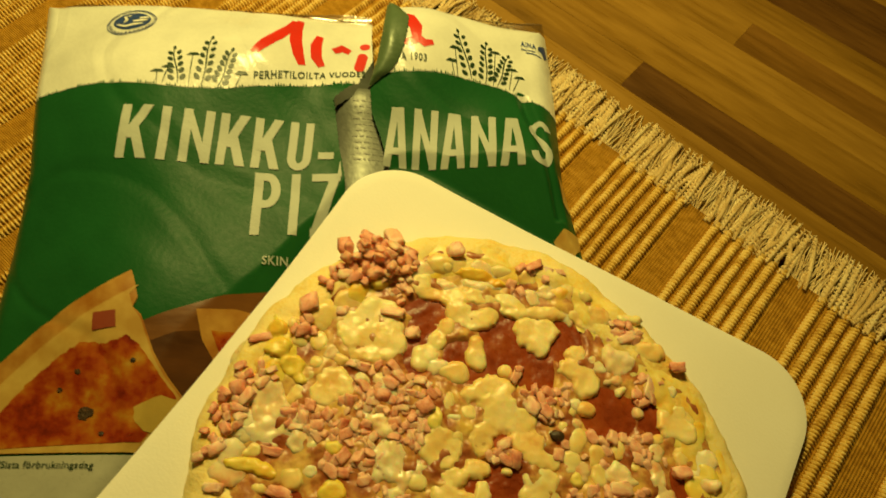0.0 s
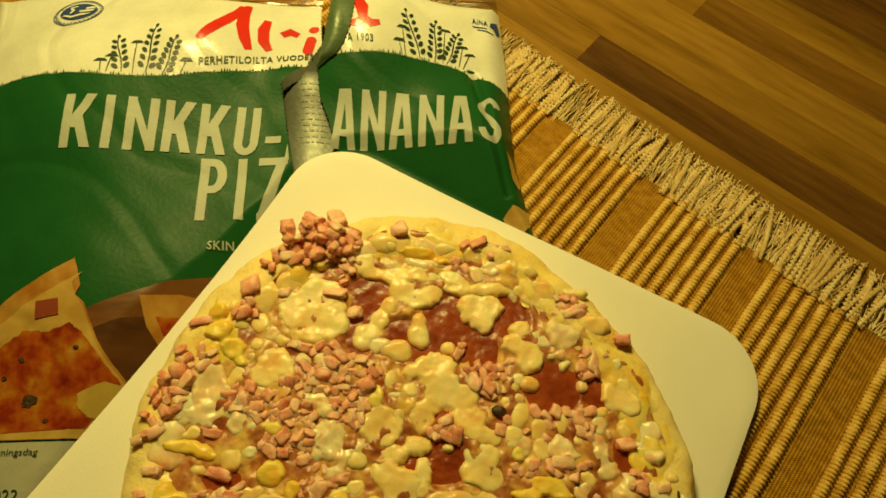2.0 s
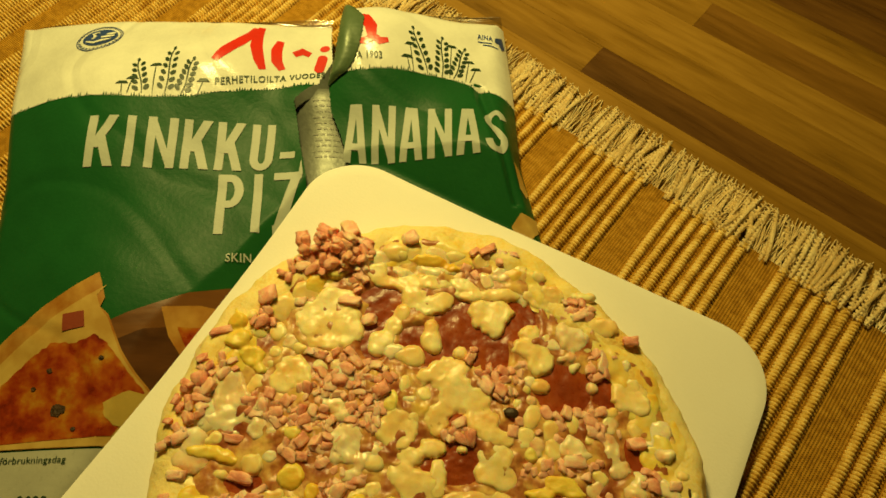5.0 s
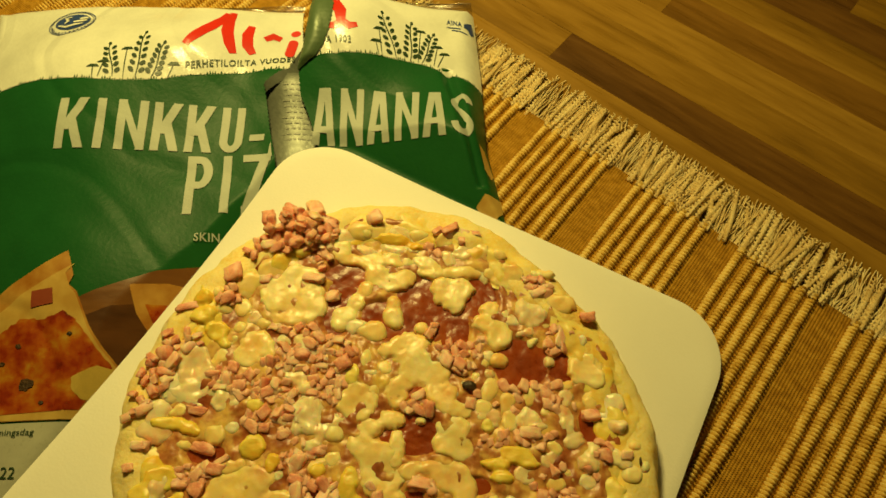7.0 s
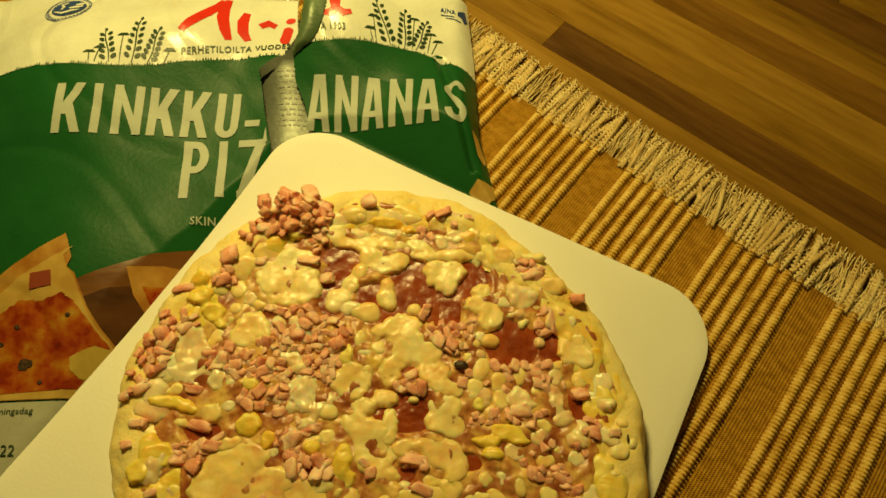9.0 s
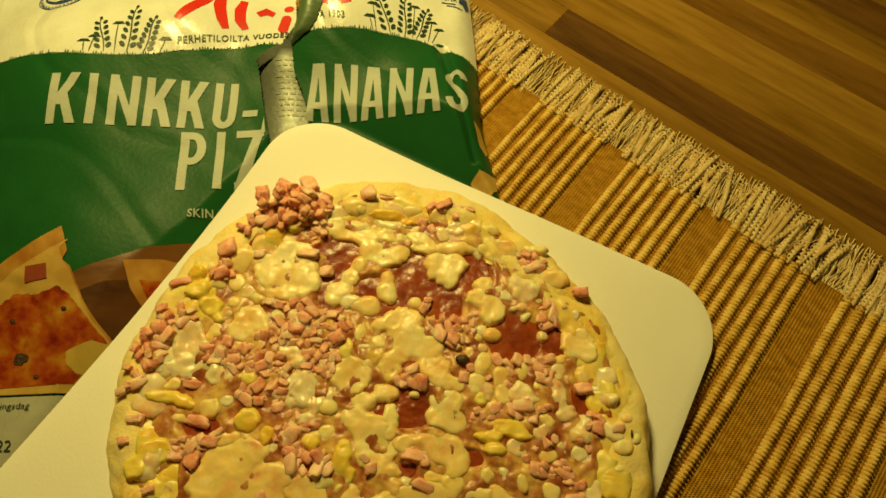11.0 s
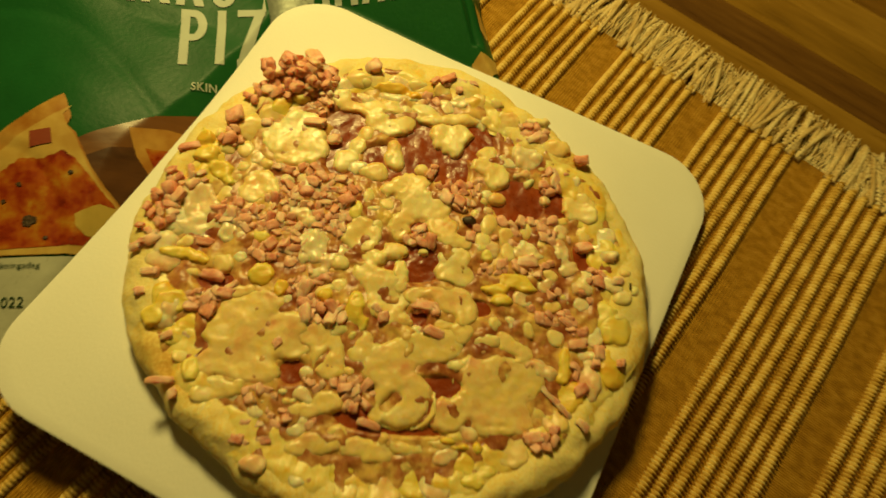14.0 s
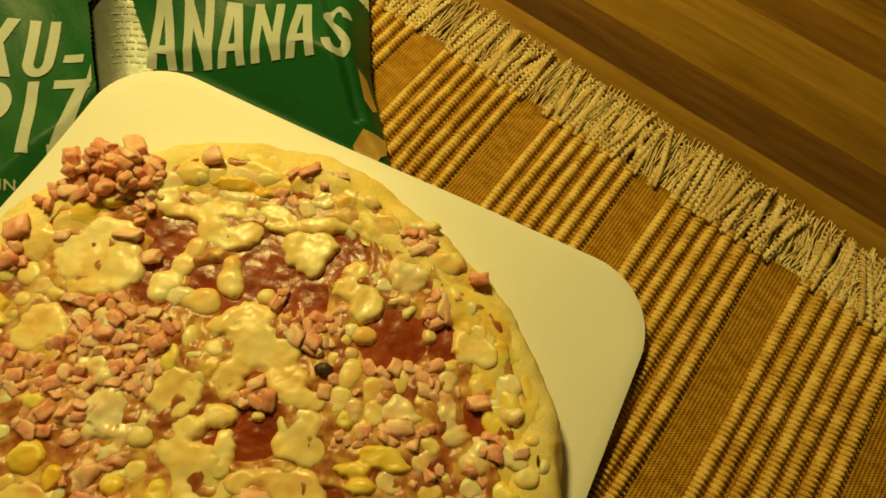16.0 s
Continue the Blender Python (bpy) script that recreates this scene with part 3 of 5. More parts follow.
def lump(*lobes):
    blob(lobes, 1.7, M_CHEESE, "cheese_lump", "small rounded lump of cheese", 0.4, soft=2.6)


def veil(*lobes):
    blob(lobes, 1.7, M_VEIL, "cheese_veil", "thin whitish melted cheese over ham", 1.3, solid=False, soft=3.6, wavy=0.55, humps=0.9)


def pine(*lobes):
    blob(lobes, 2.2, M_PINEAPPLE, "pineapple_chunk", "soft yellow pineapple chunk", 0.7, soft=1.8, wavy=0.35)


HAM_ZONES = []


def ham_zone(x, y, rx, ry):
    HAM_ZONES.append((x, y, rx, ry))


cheese((-45.1, 58.7, 9.8, 7.3), (-52.4, 51.4, 9.6, 9.0), (-40.6, 47.1, 8.1, 7.6), (-47.6, 41.3, 7.4, 3.7), (-37.4, 53.1, 3.9, 6.7))
cheese((-58.0, 30.4, 7.0, 5.3), (-60.2, 24.7, 6.1, 5.2), (-53.2, 27.8, 4.5, 4.8))
cheese((-30.0, 74.0, 4.9, 5.5), (-24.9, 70.5, 5.3, 3.2), (-17.1, 70.9, 7.8, 4.3), (-6.6, 72.1, 8.5, 4.1), (-12.6, 63.4, 7.1, 5.8), (-6.1, 61.5, 6.2, 4.2), (-1.3, 65.8, 4.9, 4.2))
cheese((7.0, 72.1, 7.7, 3.8), (10.5, 67.7, 7.2, 2.1), (21.5, 70.1, 8.1, 3.2))
cheese((16.4, 60.4, 7.1, 6.3), (22.5, 62.2, 5.4, 6.8), (19.6, 55.6, 4.9, 4.4))
cheese((41.4, 69.2, 7.3, 6.4), (34.0, 70.7, 4.1, 2.7))
cheese((55.6, 71.4, 5.0, 2.4))
cheese((62.3, 57.9, 6.3, 4.4), (67.4, 59.5, 3.2, 3.1))
cheese((35.2, 54.3, 4.9, 4.1), (33.0, 47.9, 7.5, 4.0), (39.5, 43.6, 5.7, 6.4))
cheese((3.2, 36.4, 7.7, 4.8), (-4.8, 32.4, 5.9, 3.8), (6.0, 30.7, 9.7, 5.2), (14.1, 24.9, 7.5, 6.1), (0.0, 20.2, 6.6, 3.7), (18.1, 17.5, 7.5, 5.5), (22.2, 12.5, 7.4, 3.6), (28.4, 12.2, 2.9, 4.5), (0.4, 14.3, 4.5, 4.5), (5.9, 23.6, 6.3, 4.6))
cheese((-14.1, 11.2, 8.1, 8.5))
cheese((-8.5, 16.1, 3.7, 2.9))
cheese((0.3, 6.0, 5.3, 3.9), (-7.2, 2.0, 6.4, 3.9), (-11.0, -4.4, 5.5, 4.7), (-4.0, -8.4, 7.9, 6.7), (-1.0, -15.5, 8.9, 7.3), (3.1, -22.4, 6.5, 4.0))
cheese((2.9, -3.9, 3.4, 5.1), (3.3, -9.8, 2.8, 2.9))
cheese((24.2, 4.3, 7.3, 5.6), (27.6, -1.9, 7.2, 5.1), (19.9, -1.4, 3.6, 3.8))
dim_cheese((24.7, -13.1, 8.7, 5.3), (29.8, -18.7, 4.3, 4.4), (13.8, -10.8, 6.7, 2.3), (7.7, -12.6, 3.9, 2.5))
cheese((-64.9, -6.0, 5.0, 4.3))
cheese((71.7, 32.0, 4.3, 5.7), (77.3, 29.8, 5.2, 6.1), (73.8, 36.6, 4.4, 3.4))
cheese((40.8, -20.9, 3.9, 3.2))
dim_cheese((28.6, -26.0, 5.0, 4.7), (21.5, -23.1, 3.9, 2.4))
cheese((37.8, -27.8, 5.0, 2.7))
dim_cheese((45.2, -28.3, 4.2, 3.9), (50.7, -29.8, 3.9, 2.7), (51.3, -32.8, 4.2, 2.7))
cheese((53.8, -21.6, 3.1, 4.4))
dim_cheese((2.3, -40.2, 9.7, 8.2), (11.2, -33.8, 10.6, 6.1), (20.8, -31.0, 8.4, 6.1), (9.2, -49.5, 10.3, 8.6), (3.9, -56.0, 6.1, 4.6), (13.9, -54.8, 7.6, 5.6), (7.3, -59.8, 7.2, 2.4))
dim_cheese((37.2, -43.1, 9.7, 8.1), (43.0, -50.6, 11.5, 8.6), (51.8, -41.8, 8.3, 8.5), (39.3, -36.2, 7.6, 4.9), (27.1, -54.8, 6.2, 5.6), (51.6, -54.4, 8.1, 4.9), (25.4, -59.1, 7.2, 2.4), (43.7, -60.2, 9.1, 2.1))
dim_cheese((-7.6, -35.1, 5.6, 6.1), (-12.2, -30.3, 3.0, 2.3))
dim_cheese((-20.3, -37.8, 6.3, 8.3), (-25.3, -31.5, 7.5, 5.0), (-17.4, -43.1, 4.4, 4.1))
cheese((-18.3, -28.0, 4.5, 3.3))
dim_cheese((-53.1, -26.1, 10.5, 7.5), (-46.7, -20.7, 7.6, 5.2), (-58.5, -33.3, 9.2, 7.0), (-45.2, -35.5, 9.6, 7.7), (-61.4, -44.8, 5.8, 4.8), (-47.9, -45.8, 10.1, 5.9), (-36.8, -28.9, 7.5, 5.5), (-33.6, -37.1, 5.5, 4.6), (-55.0, -40.9, 7.3, 4.9))
dim_cheese((-25.0, -58.5, 6.0, 2.8), (-18.5, -55.1, 5.0, 4.2))
dim_cheese((-57.3, -53.5, 7.8, 4.0), (-61.9, -56.4, 3.9, 3.2), (-51.1, -50.8, 2.9, 2.5))
dim_cheese((-19.7, -69.3, 8.0, 3.7), (-13.4, -64.9, 3.9, 2.0), (-26.2, -71.9, 5.2, 2.7))
dim_cheese((-3.6, -70.0, 8.8, 3.3), (2.1, -72.5, 7.0, 2.3))
dim_cheese((10.4, -68.9, 7.1, 2.3), (24.4, -66.4, 6.1, 1.9), (29.5, -63.9, 2.9, 1.7))
lump((-17.7, 57.5, 3.9, 4.1), (-20.5, 51.5, 3.9, 4.3), (-24.3, 45.5, 5.1, 4.0), (-26.1, 41.3, 4.2, 3.0))
lump((-11.7, 39.9, 5.5, 4.7), (-16.4, 39.9, 3.0, 2.9))
lump((-5.2, 52.2, 3.3, 3.8), (-5.0, 47.6, 4.3, 4.0), (-3.7, 44.3, 3.4, 2.5))
lump((7.3, 43.0, 3.2, 3.2))
lump((39.2, 32.8, 4.5, 3.3))
lump((33.1, 30.8, 2.8, 2.6))
lump((36.8, 21.3, 4.2, 5.1), (35.3, 18.6, 2.9, 3.2))
lump((11.2, 6.0, 2.2, 1.8))
lump((-13.8, 28.5, 3.3, 4.7))
lump((-65.9, 44.2, 4.2, 4.3))
lump((-56.0, 38.4, 4.2, 2.7))
lump((-65.0, 35.9, 3.7, 2.9))
lump((-76.2, -11.3, 3.1, 2.3))
lump((52.5, 19.7, 2.9, 4.1))
lump((-20.5, 82.7, 3.2, 2.8))
lump((1.7, 84.3, 4.6, 3.1))
lump((91.2, -6.0, 4.3, 3.4))
lump((89.3, -14.3, 3.6, 2.0))
lump((96.8, -2.7, 3.3, 2.8))
lump((92.8, 4.2, 3.3, 2.2))
lump((-83.9, 53.9, 3.4, 2.9))
lump((-77.5, 49.5, 2.5, 2.6))
lump((-96.4, 35.1, 4.1, 4.4), (-94.5, 39.5, 4.1, 3.0))
lump((-75.6, 66.6, 4.3, 2.4))
lump((-26.2, -14.7, 3.1, 3.3), (-23.1, -12.3, 2.7, 2.1))
lump((-21.1, -1.6, 4.4, 3.9))
veil((-81.0, 20.8, 6.8, 6.1), (-76.8, 14.3, 8.0, 6.4), (-80.3, 7.6, 6.7, 4.9), (-71.7, 10.3, 6.7, 5.0), (-74.3, 3.4, 4.3, 2.2))
veil((-67.5, 14.9, 4.0, 3.9), (-64.6, 6.2, 5.1, 4.9), (-62.1, 2.9, 3.9, 2.2))
veil((-32.5, 5.5, 8.0, 7.5), (-27.3, -0.5, 6.3, 4.7), (-35.1, -1.7, 3.1, 3.4), (-20.9, 2.8, 3.6, 4.8), (-29.1, -6.7, 4.7, 3.0))
veil((-10.8, 22.7, 3.5, 2.6))
veil((51.5, 54.0, 6.7, 6.6), (48.4, 57.3, 3.6, 3.6))
veil((50.3, 45.8, 4.8, 2.7))
veil((52.1, 11.1, 5.4, 4.9), (54.8, 7.8, 4.1, 3.5))
veil((65.8, 11.1, 3.8, 5.8), (69.3, 4.9, 5.0, 4.1), (66.5, 16.1, 2.9, 2.7))
veil((75.0, -2.7, 5.3, 4.2), (77.6, 2.2, 2.9, 2.6))
veil((-37.8, 27.1, 7.0, 5.7), (-39.2, 18.8, 5.7, 5.5), (-42.4, 32.6, 5.4, 3.4), (-34.1, 13.6, 4.9, 3.2))
veil((-7.9, 78.0, 12.7, 2.8), (-18.9, 75.3, 5.4, 2.7))
veil((23.1, 77.6, 9.2, 3.3))
veil((-46.2, 32.2, 3.7, 2.9))
veil((62.1, -37.9, 5.7, 3.7), (57.2, -36.4, 4.2, 4.1))
veil((-81.7, -32.0, 4.0, 3.9), (-79.7, -25.9, 4.4, 5.2))
veil((86.3, 11.4, 3.8, 3.6))
pine((-88.2, 52.4, 4.2, 2.6), (-82.7, 46.4, 4.6, 4.1), (-80.4, 39.1, 5.2, 4.0), (-73.8, 33.0, 5.4, 4.4), (-69.7, 28.6, 2.7, 2.4))
pine((-82.1, -4.3, 7.7, 3.2), (-75.0, -5.7, 5.0, 2.4))
pine((-50.3, -10.0, 5.4, 5.0))
pine((-41.9, -14.2, 3.1, 4.5))
pine((-12.8, -19.9, 3.8, 7.6), (-9.2, -25.2, 2.7, 3.5))
pine((47.6, -2.9, 8.1, 3.8), (53.3, -4.9, 4.4, 3.4), (41.3, -6.5, 6.8, 2.9), (43.7, -11.2, 4.8, 2.9))
pine((68.2, -33.6, 2.9, 6.5), (67.3, -40.2, 2.3, 2.2))
pine((-17.1, 20.7, 3.1, 5.1))
pine((-8.3, 81.3, 9.1, 2.5), (1.1, 79.1, 4.6, 2.2))
pine((-47.1, 71.1, 4.0, 2.4))
pine((31.7, -67.1, 5.4, 1.3), (36.6, -66.7, 1.8, 2.4))
pine((-80.3, -24.0, 6.3, 5.2), (-86.0, -30.4, 4.8, 4.4))
pine((26.1, -65.6, 3.2, 1.5))
pine((36.7, 6.4, 2.9, 3.1))
pine((-24.5, -15.6, 2.7, 2.9))
pine((-68.0, -47.6, 3.9, 5.5))
pine((-52.8, 6.1, 3.6, 3.1))
ham_zone(-51.8, 81.0, 15.7, 10.6)
ham_zone(-36.9, 74.5, 7.1, 9.9)
ham_zone(-68.8, 70.6, 5.7, 4.4)
ham_zone(-86.0, 27.8, 8.1, 3.4)
ham_zone(-93.4, 14.1, 7.9, 7.8)
ham_zone(-95.7, 1.6, 6.6, 4.4)
ham_zone(-65.7, -21.6, 11.3, 4.5)
ham_zone(-63.1, 15.1, 8.8, 5.5)
ham_zone(-46.4, 9.0, 8.0, 6.7)
ham_zone(-44.7, 1.4, 11.8, 4.4)
ham_zone(-30.6, 27.9, 12.4, 8.0)
ham_zone(-46.7, 25.0, 7.4, 6.1)
ham_zone(-24.6, 18.0, 8.2, 5.5)
ham_zone(-43.0, 37.4, 9.7, 2.9)
ham_zone(-27.8, 13.1, 10.1, 3.6)
ham_zone(-31.0, -12.1, 7.7, 6.2)
ham_zone(-23.2, -22.5, 9.5, 4.0)
ham_zone(9.9, 43.3, 4.3, 3.5)
ham_zone(21.7, 33.6, 8.5, 6.7)
ham_zone(9.3, 12.5, 5.3, 4.5)
ham_zone(50.2, 65.9, 9.1, 4.8)
ham_zone(64.5, 43.2, 7.5, 6.4)
ham_zone(54.6, 19.5, 14.8, 5.0)
ham_zone(38.3, 13.2, 8.3, 6.7)
ham_zone(49.2, 4.4, 14.4, 3.5)
ham_zone(63.0, 20.3, 5.1, 5.0)
ham_zone(68.1, -11.8, 13.2, 6.2)
ham_zone(72.3, -21.5, 9.1, 4.4)
ham_zone(76.3, -32.8, 7.7, 7.6)
ham_zone(82.1, 1.2, 5.4, 5.2)
ham_zone(-41.0, -61.3, 10.6, 8.4)
ham_zone(-38.8, -70.4, 8.6, 2.7)
ham_zone(-18.4, -47.8, 8.4, 3.3)
ham_zone(-8.4, -52.3, 6.2, 6.4)
ham_zone(-28.3, -61.9, 5.3, 3.8)
ham_zone(56.6, -62.5, 8.0, 3.1)
ham_zone(1.9, -71.2, 10.5, 1.7)
ham_zone(37.2, -68.4, 7.1, 2.3)
ham_zone(10.4, 78.9, 10.5, 7.2)
ham_zone(14.2, 86.4, 6.9, 3.4)
ham_zone(-73.2, 47.7, 7.6, 4.6)
ham_zone(-93.2, -13.0, 4.5, 6.3)
ham_zone(34.0, 41.0, 4.3, 4.9)
ham_zone(12.7, -15.0, 5.5, 3.3)
ham_zone(39.4, -2.0, 10.1, 3.0)


def covered(x, y, margin, solid_only):
    for lobes, solid in COVERED:
        if (solid or not solid_only) and lobes_field(lobes, x, y) < margin:
            return True
    return False


def inside(zones, x, y, grow=1.0):
    return any(math.hypot((x - zx) / (rx * grow), (y - zy) / (ry * grow)) < 1 for zx, zy, rx, ry in zones)


def ham_mesh(seed):
    """A diced piece: a skewed cube with torn, rounded edges."""
    rnd = random.Random(900 + seed)
    bm = bmesh.new()
    bmesh.ops.create_cube(bm, size=1.0)
    bmesh.ops.subdivide_edges(bm, edges=bm.edges[:], cuts=3, use_grid_fill=True)
    lean = [rnd.uniform(-0.3, 0.3) for _ in range(3)]
    for v in bm.verts:
        p = v.co.copy()
        round_off = p.normalized() * 0.58
        p = p * 0.5 + round_off * 0.5
        p += Vector((lean[0] * p.z, lean[1] * p.x, lean[2] * p.y))
        n = noise.noise_vector(p * 2.3 + Vector((seed * 7.1, 0, 0)))
        v.co = p + n * 0.18 + noise.noise_vector(p * 5.0 + Vector((0, seed * 3.3, 0))) * 0.06
    me = bpy.data.meshes.new("ham_cube")
    bm.to_mesh(me)
    bm.free()
    me.materials.append(M_HAM)
    me.polygons.foreach_set("use_smooth", [True] * len(me.polygons))
    return me


ham_kinds = [ham_mesh(k) for k in range(16)]
rnd = random.Random(31)
ham_places = []


def rim_lift(x, y):
    rim = max(0.0, min(1.0, (math.hypot(x, y) - 80) / 9))
    return 2.4 * rim * rim * (3 - 2 * rim)


def put_ham(x, y, sx, sy, sz, lift, turn, tip):
    z = bed_z(x / 1000, y / 1000) * 1000 + 0.75 + 0.14 * sz + lift + rim_lift(x, y)
    m = pose(x / 1000, y / 1000, z / 1000, rnd.uniform(-tip, tip), rnd.uniform(-tip, tip), turn)
    child("ham_cube", ham_kinds[rnd.randrange(16)], pizza, "", m @ Matrix.Diagonal((sx / 1000, sy / 1000, sz / 1000, 1)))
    ham_places.append((x, y))


def ham(x, y, long, wide, turn):
    """One piece that stands out, its length, width and turn."""
    put_ham(x, y, long * 0.80, wide * 0.78, min(long, wide) * 0.58, 0.8 if covered(x, y, -1, True) else 0.0, turn, 10)


ham(-39.6, 59.9, 10.9, 5.8, -8)
ham(-30.8, 53.1, 6.5, 5.6, 10)
ham(-73.1, 58.1, 8.6, 8.9, 20)
ham(-87.7, 41.8, 3.7, 11.5, -70)
ham(-59.5, 57.3, 5.2, 5.2, 0)
ham(-18.4, 90.3, 7.4, 8.0, 20)
ham(15.1, 88.5, 9.3, 5.1, 30)
ham(21.3, 87.8, 3.3, 6.2, 80)
ham(26.2, 87.8, 3.3, 5.1, 90)
ham(74.7, 54.1, 7.6, 5.1, 10)
ham(-73.0, 47.0, 7.2, 5.6, 20)
ham(18.8, 30.9, 6.4, 8.1, 60)
ham(24.2, 29.8, 5.5, 8.0, 60)
ham(-74.8, 1.6, 10.9, 4.0, -3)
ham(-64.2, 19.6, 5.3, 6.0, 0)
ham(-57.0, 16.9, 5.6, 5.1, -30)
ham(-60.5, 12.6, 6.4, 5.0, 10)
ham(-39.6, -3.9, 6.3, 4.3, 0)
ham(-53.0, -1.8, 8.6, 5.2, -20)
ham(-41.2, 0.7, 9.9, 3.9, -20)
ham(-68.3, -11.8, 10.7, 4.6, -15)
ham(-60.4, -15.2, 6.9, 3.3, 30)
ham(-67.8, -20.8, 6.4, 5.3, 45)
ham(-25.4, -20.7, 5.0, 4.8, -20)
ham(-31.5, -19.3, 7.6, 4.4, -15)
ham(-17.1, -23.9, 6.5, 5.2, 40)
ham(-4.7, -19.1, 3.9, 4.8, 30)
ham(-1.5, -22.4, 5.0, 5.2, 10)
ham(13.3, -16.2, 10.9, 5.7, -10)
ham(18.4, -26.5, 9.6, 5.1, -25)
ham(10.2, 10.3, 4.1, 6.7, 70)
ham(-77.3, -53.0, 10.6, 3.3, 3)
ham(-72.4, -57.3, 4.2, 4.3, 30)
ham(-2.3, -61.8, 10.0, 3.8, -18)
ham(-8.7, -50.7, 5.8, 5.0, 30)
ham(-8.8, -56.4, 4.7, 4.9, 0)
ham(62.9, -46.3, 10.9, 3.3, -38)
ham(68.0, -51.6, 7.5, 2.8, -50)
ham(74.4, -56.0, 5.9, 3.8, -35)
ham(73.3, -25.7, 8.6, 5.5, 5)
ham(74.6, -21.3, 7.1, 4.8, 10)
ham(69.2, -17.8, 8.7, 3.6, -30)
ham(74.2, -43.3, 6.5, 5.1, 20)
ham(89.1, -32.1, 3.9, 4.2, 0)
ham(64.1, -58.5, 4.8, 3.8, 0)
ham(56.6, -61.7, 9.1, 5.8, 20)
ham(-47.2, -70.6, 5.9, 4.0, 0)
ham(-38.8, -70.3, 8.0, 4.4, 20)
ham(-46.1, -65.1, 5.9, 4.5, 0)
ham(-40.5, -64.7, 5.9, 3.4, 10)
ham(62.9, 25.0, 5.5, 4.7, 0)
ham(60.0, 17.3, 4.6, 6.8, 80)
ham(43.1, 3.8, 5.3, 5.6, 0)
ham(52.8, 5.4, 9.9, 5.7, -10)
ham(76.2, 14.9, 8.4, 5.9, 20)
ham(89.3, 0.8, 5.4, 4.3, 0)
ham(81.1, -0.0, 6.2, 6.4, 0)
ham(58.8, 21.1, 5.1, 6.9, 60)
ham(-79.3, -37.1, 5.4, 3.5, 30)
ham(-72.7, -35.9, 2.9, 4.6, 70)
ham(-91.2, -13.2, 7.6, 4.2, 10)
ham(-92.6, -21.2, 4.8, 4.5, 30)
ham(-98.9, -4.1, 5.0, 3.9, 30)
ham(64.4, 45.6, 11.0, 5.5, 70)
ham(59.1, 41.3, 5.3, 4.9, 0)
ham(-39.5, -35.7, 4.8, 4.2, 40)
ham(-36.7, 86.3, 5.0, 8.5, 70)
ham(-53.5, 89.4, 5.5, 12.6, 60)
ham(-44.7, 91.9, 8.2, 11.6, 30)
ham(-64.1, 85.2, 6.7, 8.5, 20)
ham(-21.7, 25.3, 7.5, 7.0, 40)
ham(29.8, 14.6, 5.0, 5.8, 0)

for zx, zy, rx, ry in HAM_ZONES:
    for _ in range(int(rx * ry * 1.0) + 8):
        a, f = rnd.uniform(0, 2 * math.pi), math.sqrt(rnd.random())
        x, y = zx + rx * f * math.cos(a), zy + ry * f * math.sin(a)
        s = 2.8 + 2.9 * rnd.random() ** 1.4
        if math.hypot(x, y) > 99 or inside(SAUCE_ZONES, x, y, 0.75) or covered(x, y, -0.2, True) or len(ham_places) > 270:
            continue
        if any(math.hypot(x - u, y - v) < 0.74 * s for u, v in ham_places):
            continue
        put_ham(x, y, s * rnd.uniform(0.95, 1.45), s * rnd.uniform(0.75, 1.0), s * rnd.uniform(0.6, 0.85), 0.0, rnd.uniform(0, 180), 25)
# the pile of ham against the crust
for zx, zy, rx, ry in HAM_ZONES[:1]:
    for _ in range(26):
        a, f = rnd.uniform(0, 2 * math.pi), math.sqrt(rnd.random())
        put_ham(zx + rx * 0.8 * f * math.cos(a), zy + ry * 0.8 * f * math.sin(a), rnd.uniform(3.4, 5.4), rnd.uniform(2.8, 4.0), rnd.uniform(2.4, 3.6), rnd.uniform(1.0, 4.4), rnd.uniform(0, 180), 40)

# a melted border where the cheese meets the crust
for k in range(54):
    a = 2 * math.pi * (k + rnd.uniform(-0.3, 0.3)) / 54
    r = rnd.uniform(80, 87) + (rim_radius(a) - PIZZA_R) * 1000
    x, y = r * math.cos(a), r * math.sin(a)
    if inside(HAM_ZONES, x, y, 0.9) or covered(x, y, -2, True):
        continue
    blob([(x, y, rnd.uniform(4, 7), rnd.uniform(4, 7)), (x + rnd.uniform(-5, 5), y + rnd.uniform(-5, 5), rnd.uniform(3, 5), rnd.uniform(3, 5))], 1.0, (M_BROAD, M_VEIL, M_PINEAPPLE)[rnd.randrange(3)], "cheese_border", "", 1.0, soft=3.2, wavy=0.3)
crumbs = 0
for _ in range(2600):
    a, f = rnd.uniform(0, 2 * math.pi), math.sqrt(rnd.random())
    x, y = 87 * f * math.cos(a), 87 * f * math.sin(a)
    if inside(SAUCE_ZONES, x, y, 1.35) or covered(x, y, 0.6, False) or any(math.hypot(x - u, y - v) < 3.4 for u, v in ham_places):
        continue
    if crumbs < 60:
        crumbs += 1
        r = rnd.uniform(2.2, 4.2)
        blob([(x, y, r, r * rnd.uniform(0.7, 1.0)), (x + rnd.uniform(-r, r), y + rnd.uniform(-r, r), r * 0.7, r * 0.6)], 1.4, M_VEIL if rnd.random() < 0.5 else M_CHEESE, "cheese_crumb", "", 0.6, soft=2.0)

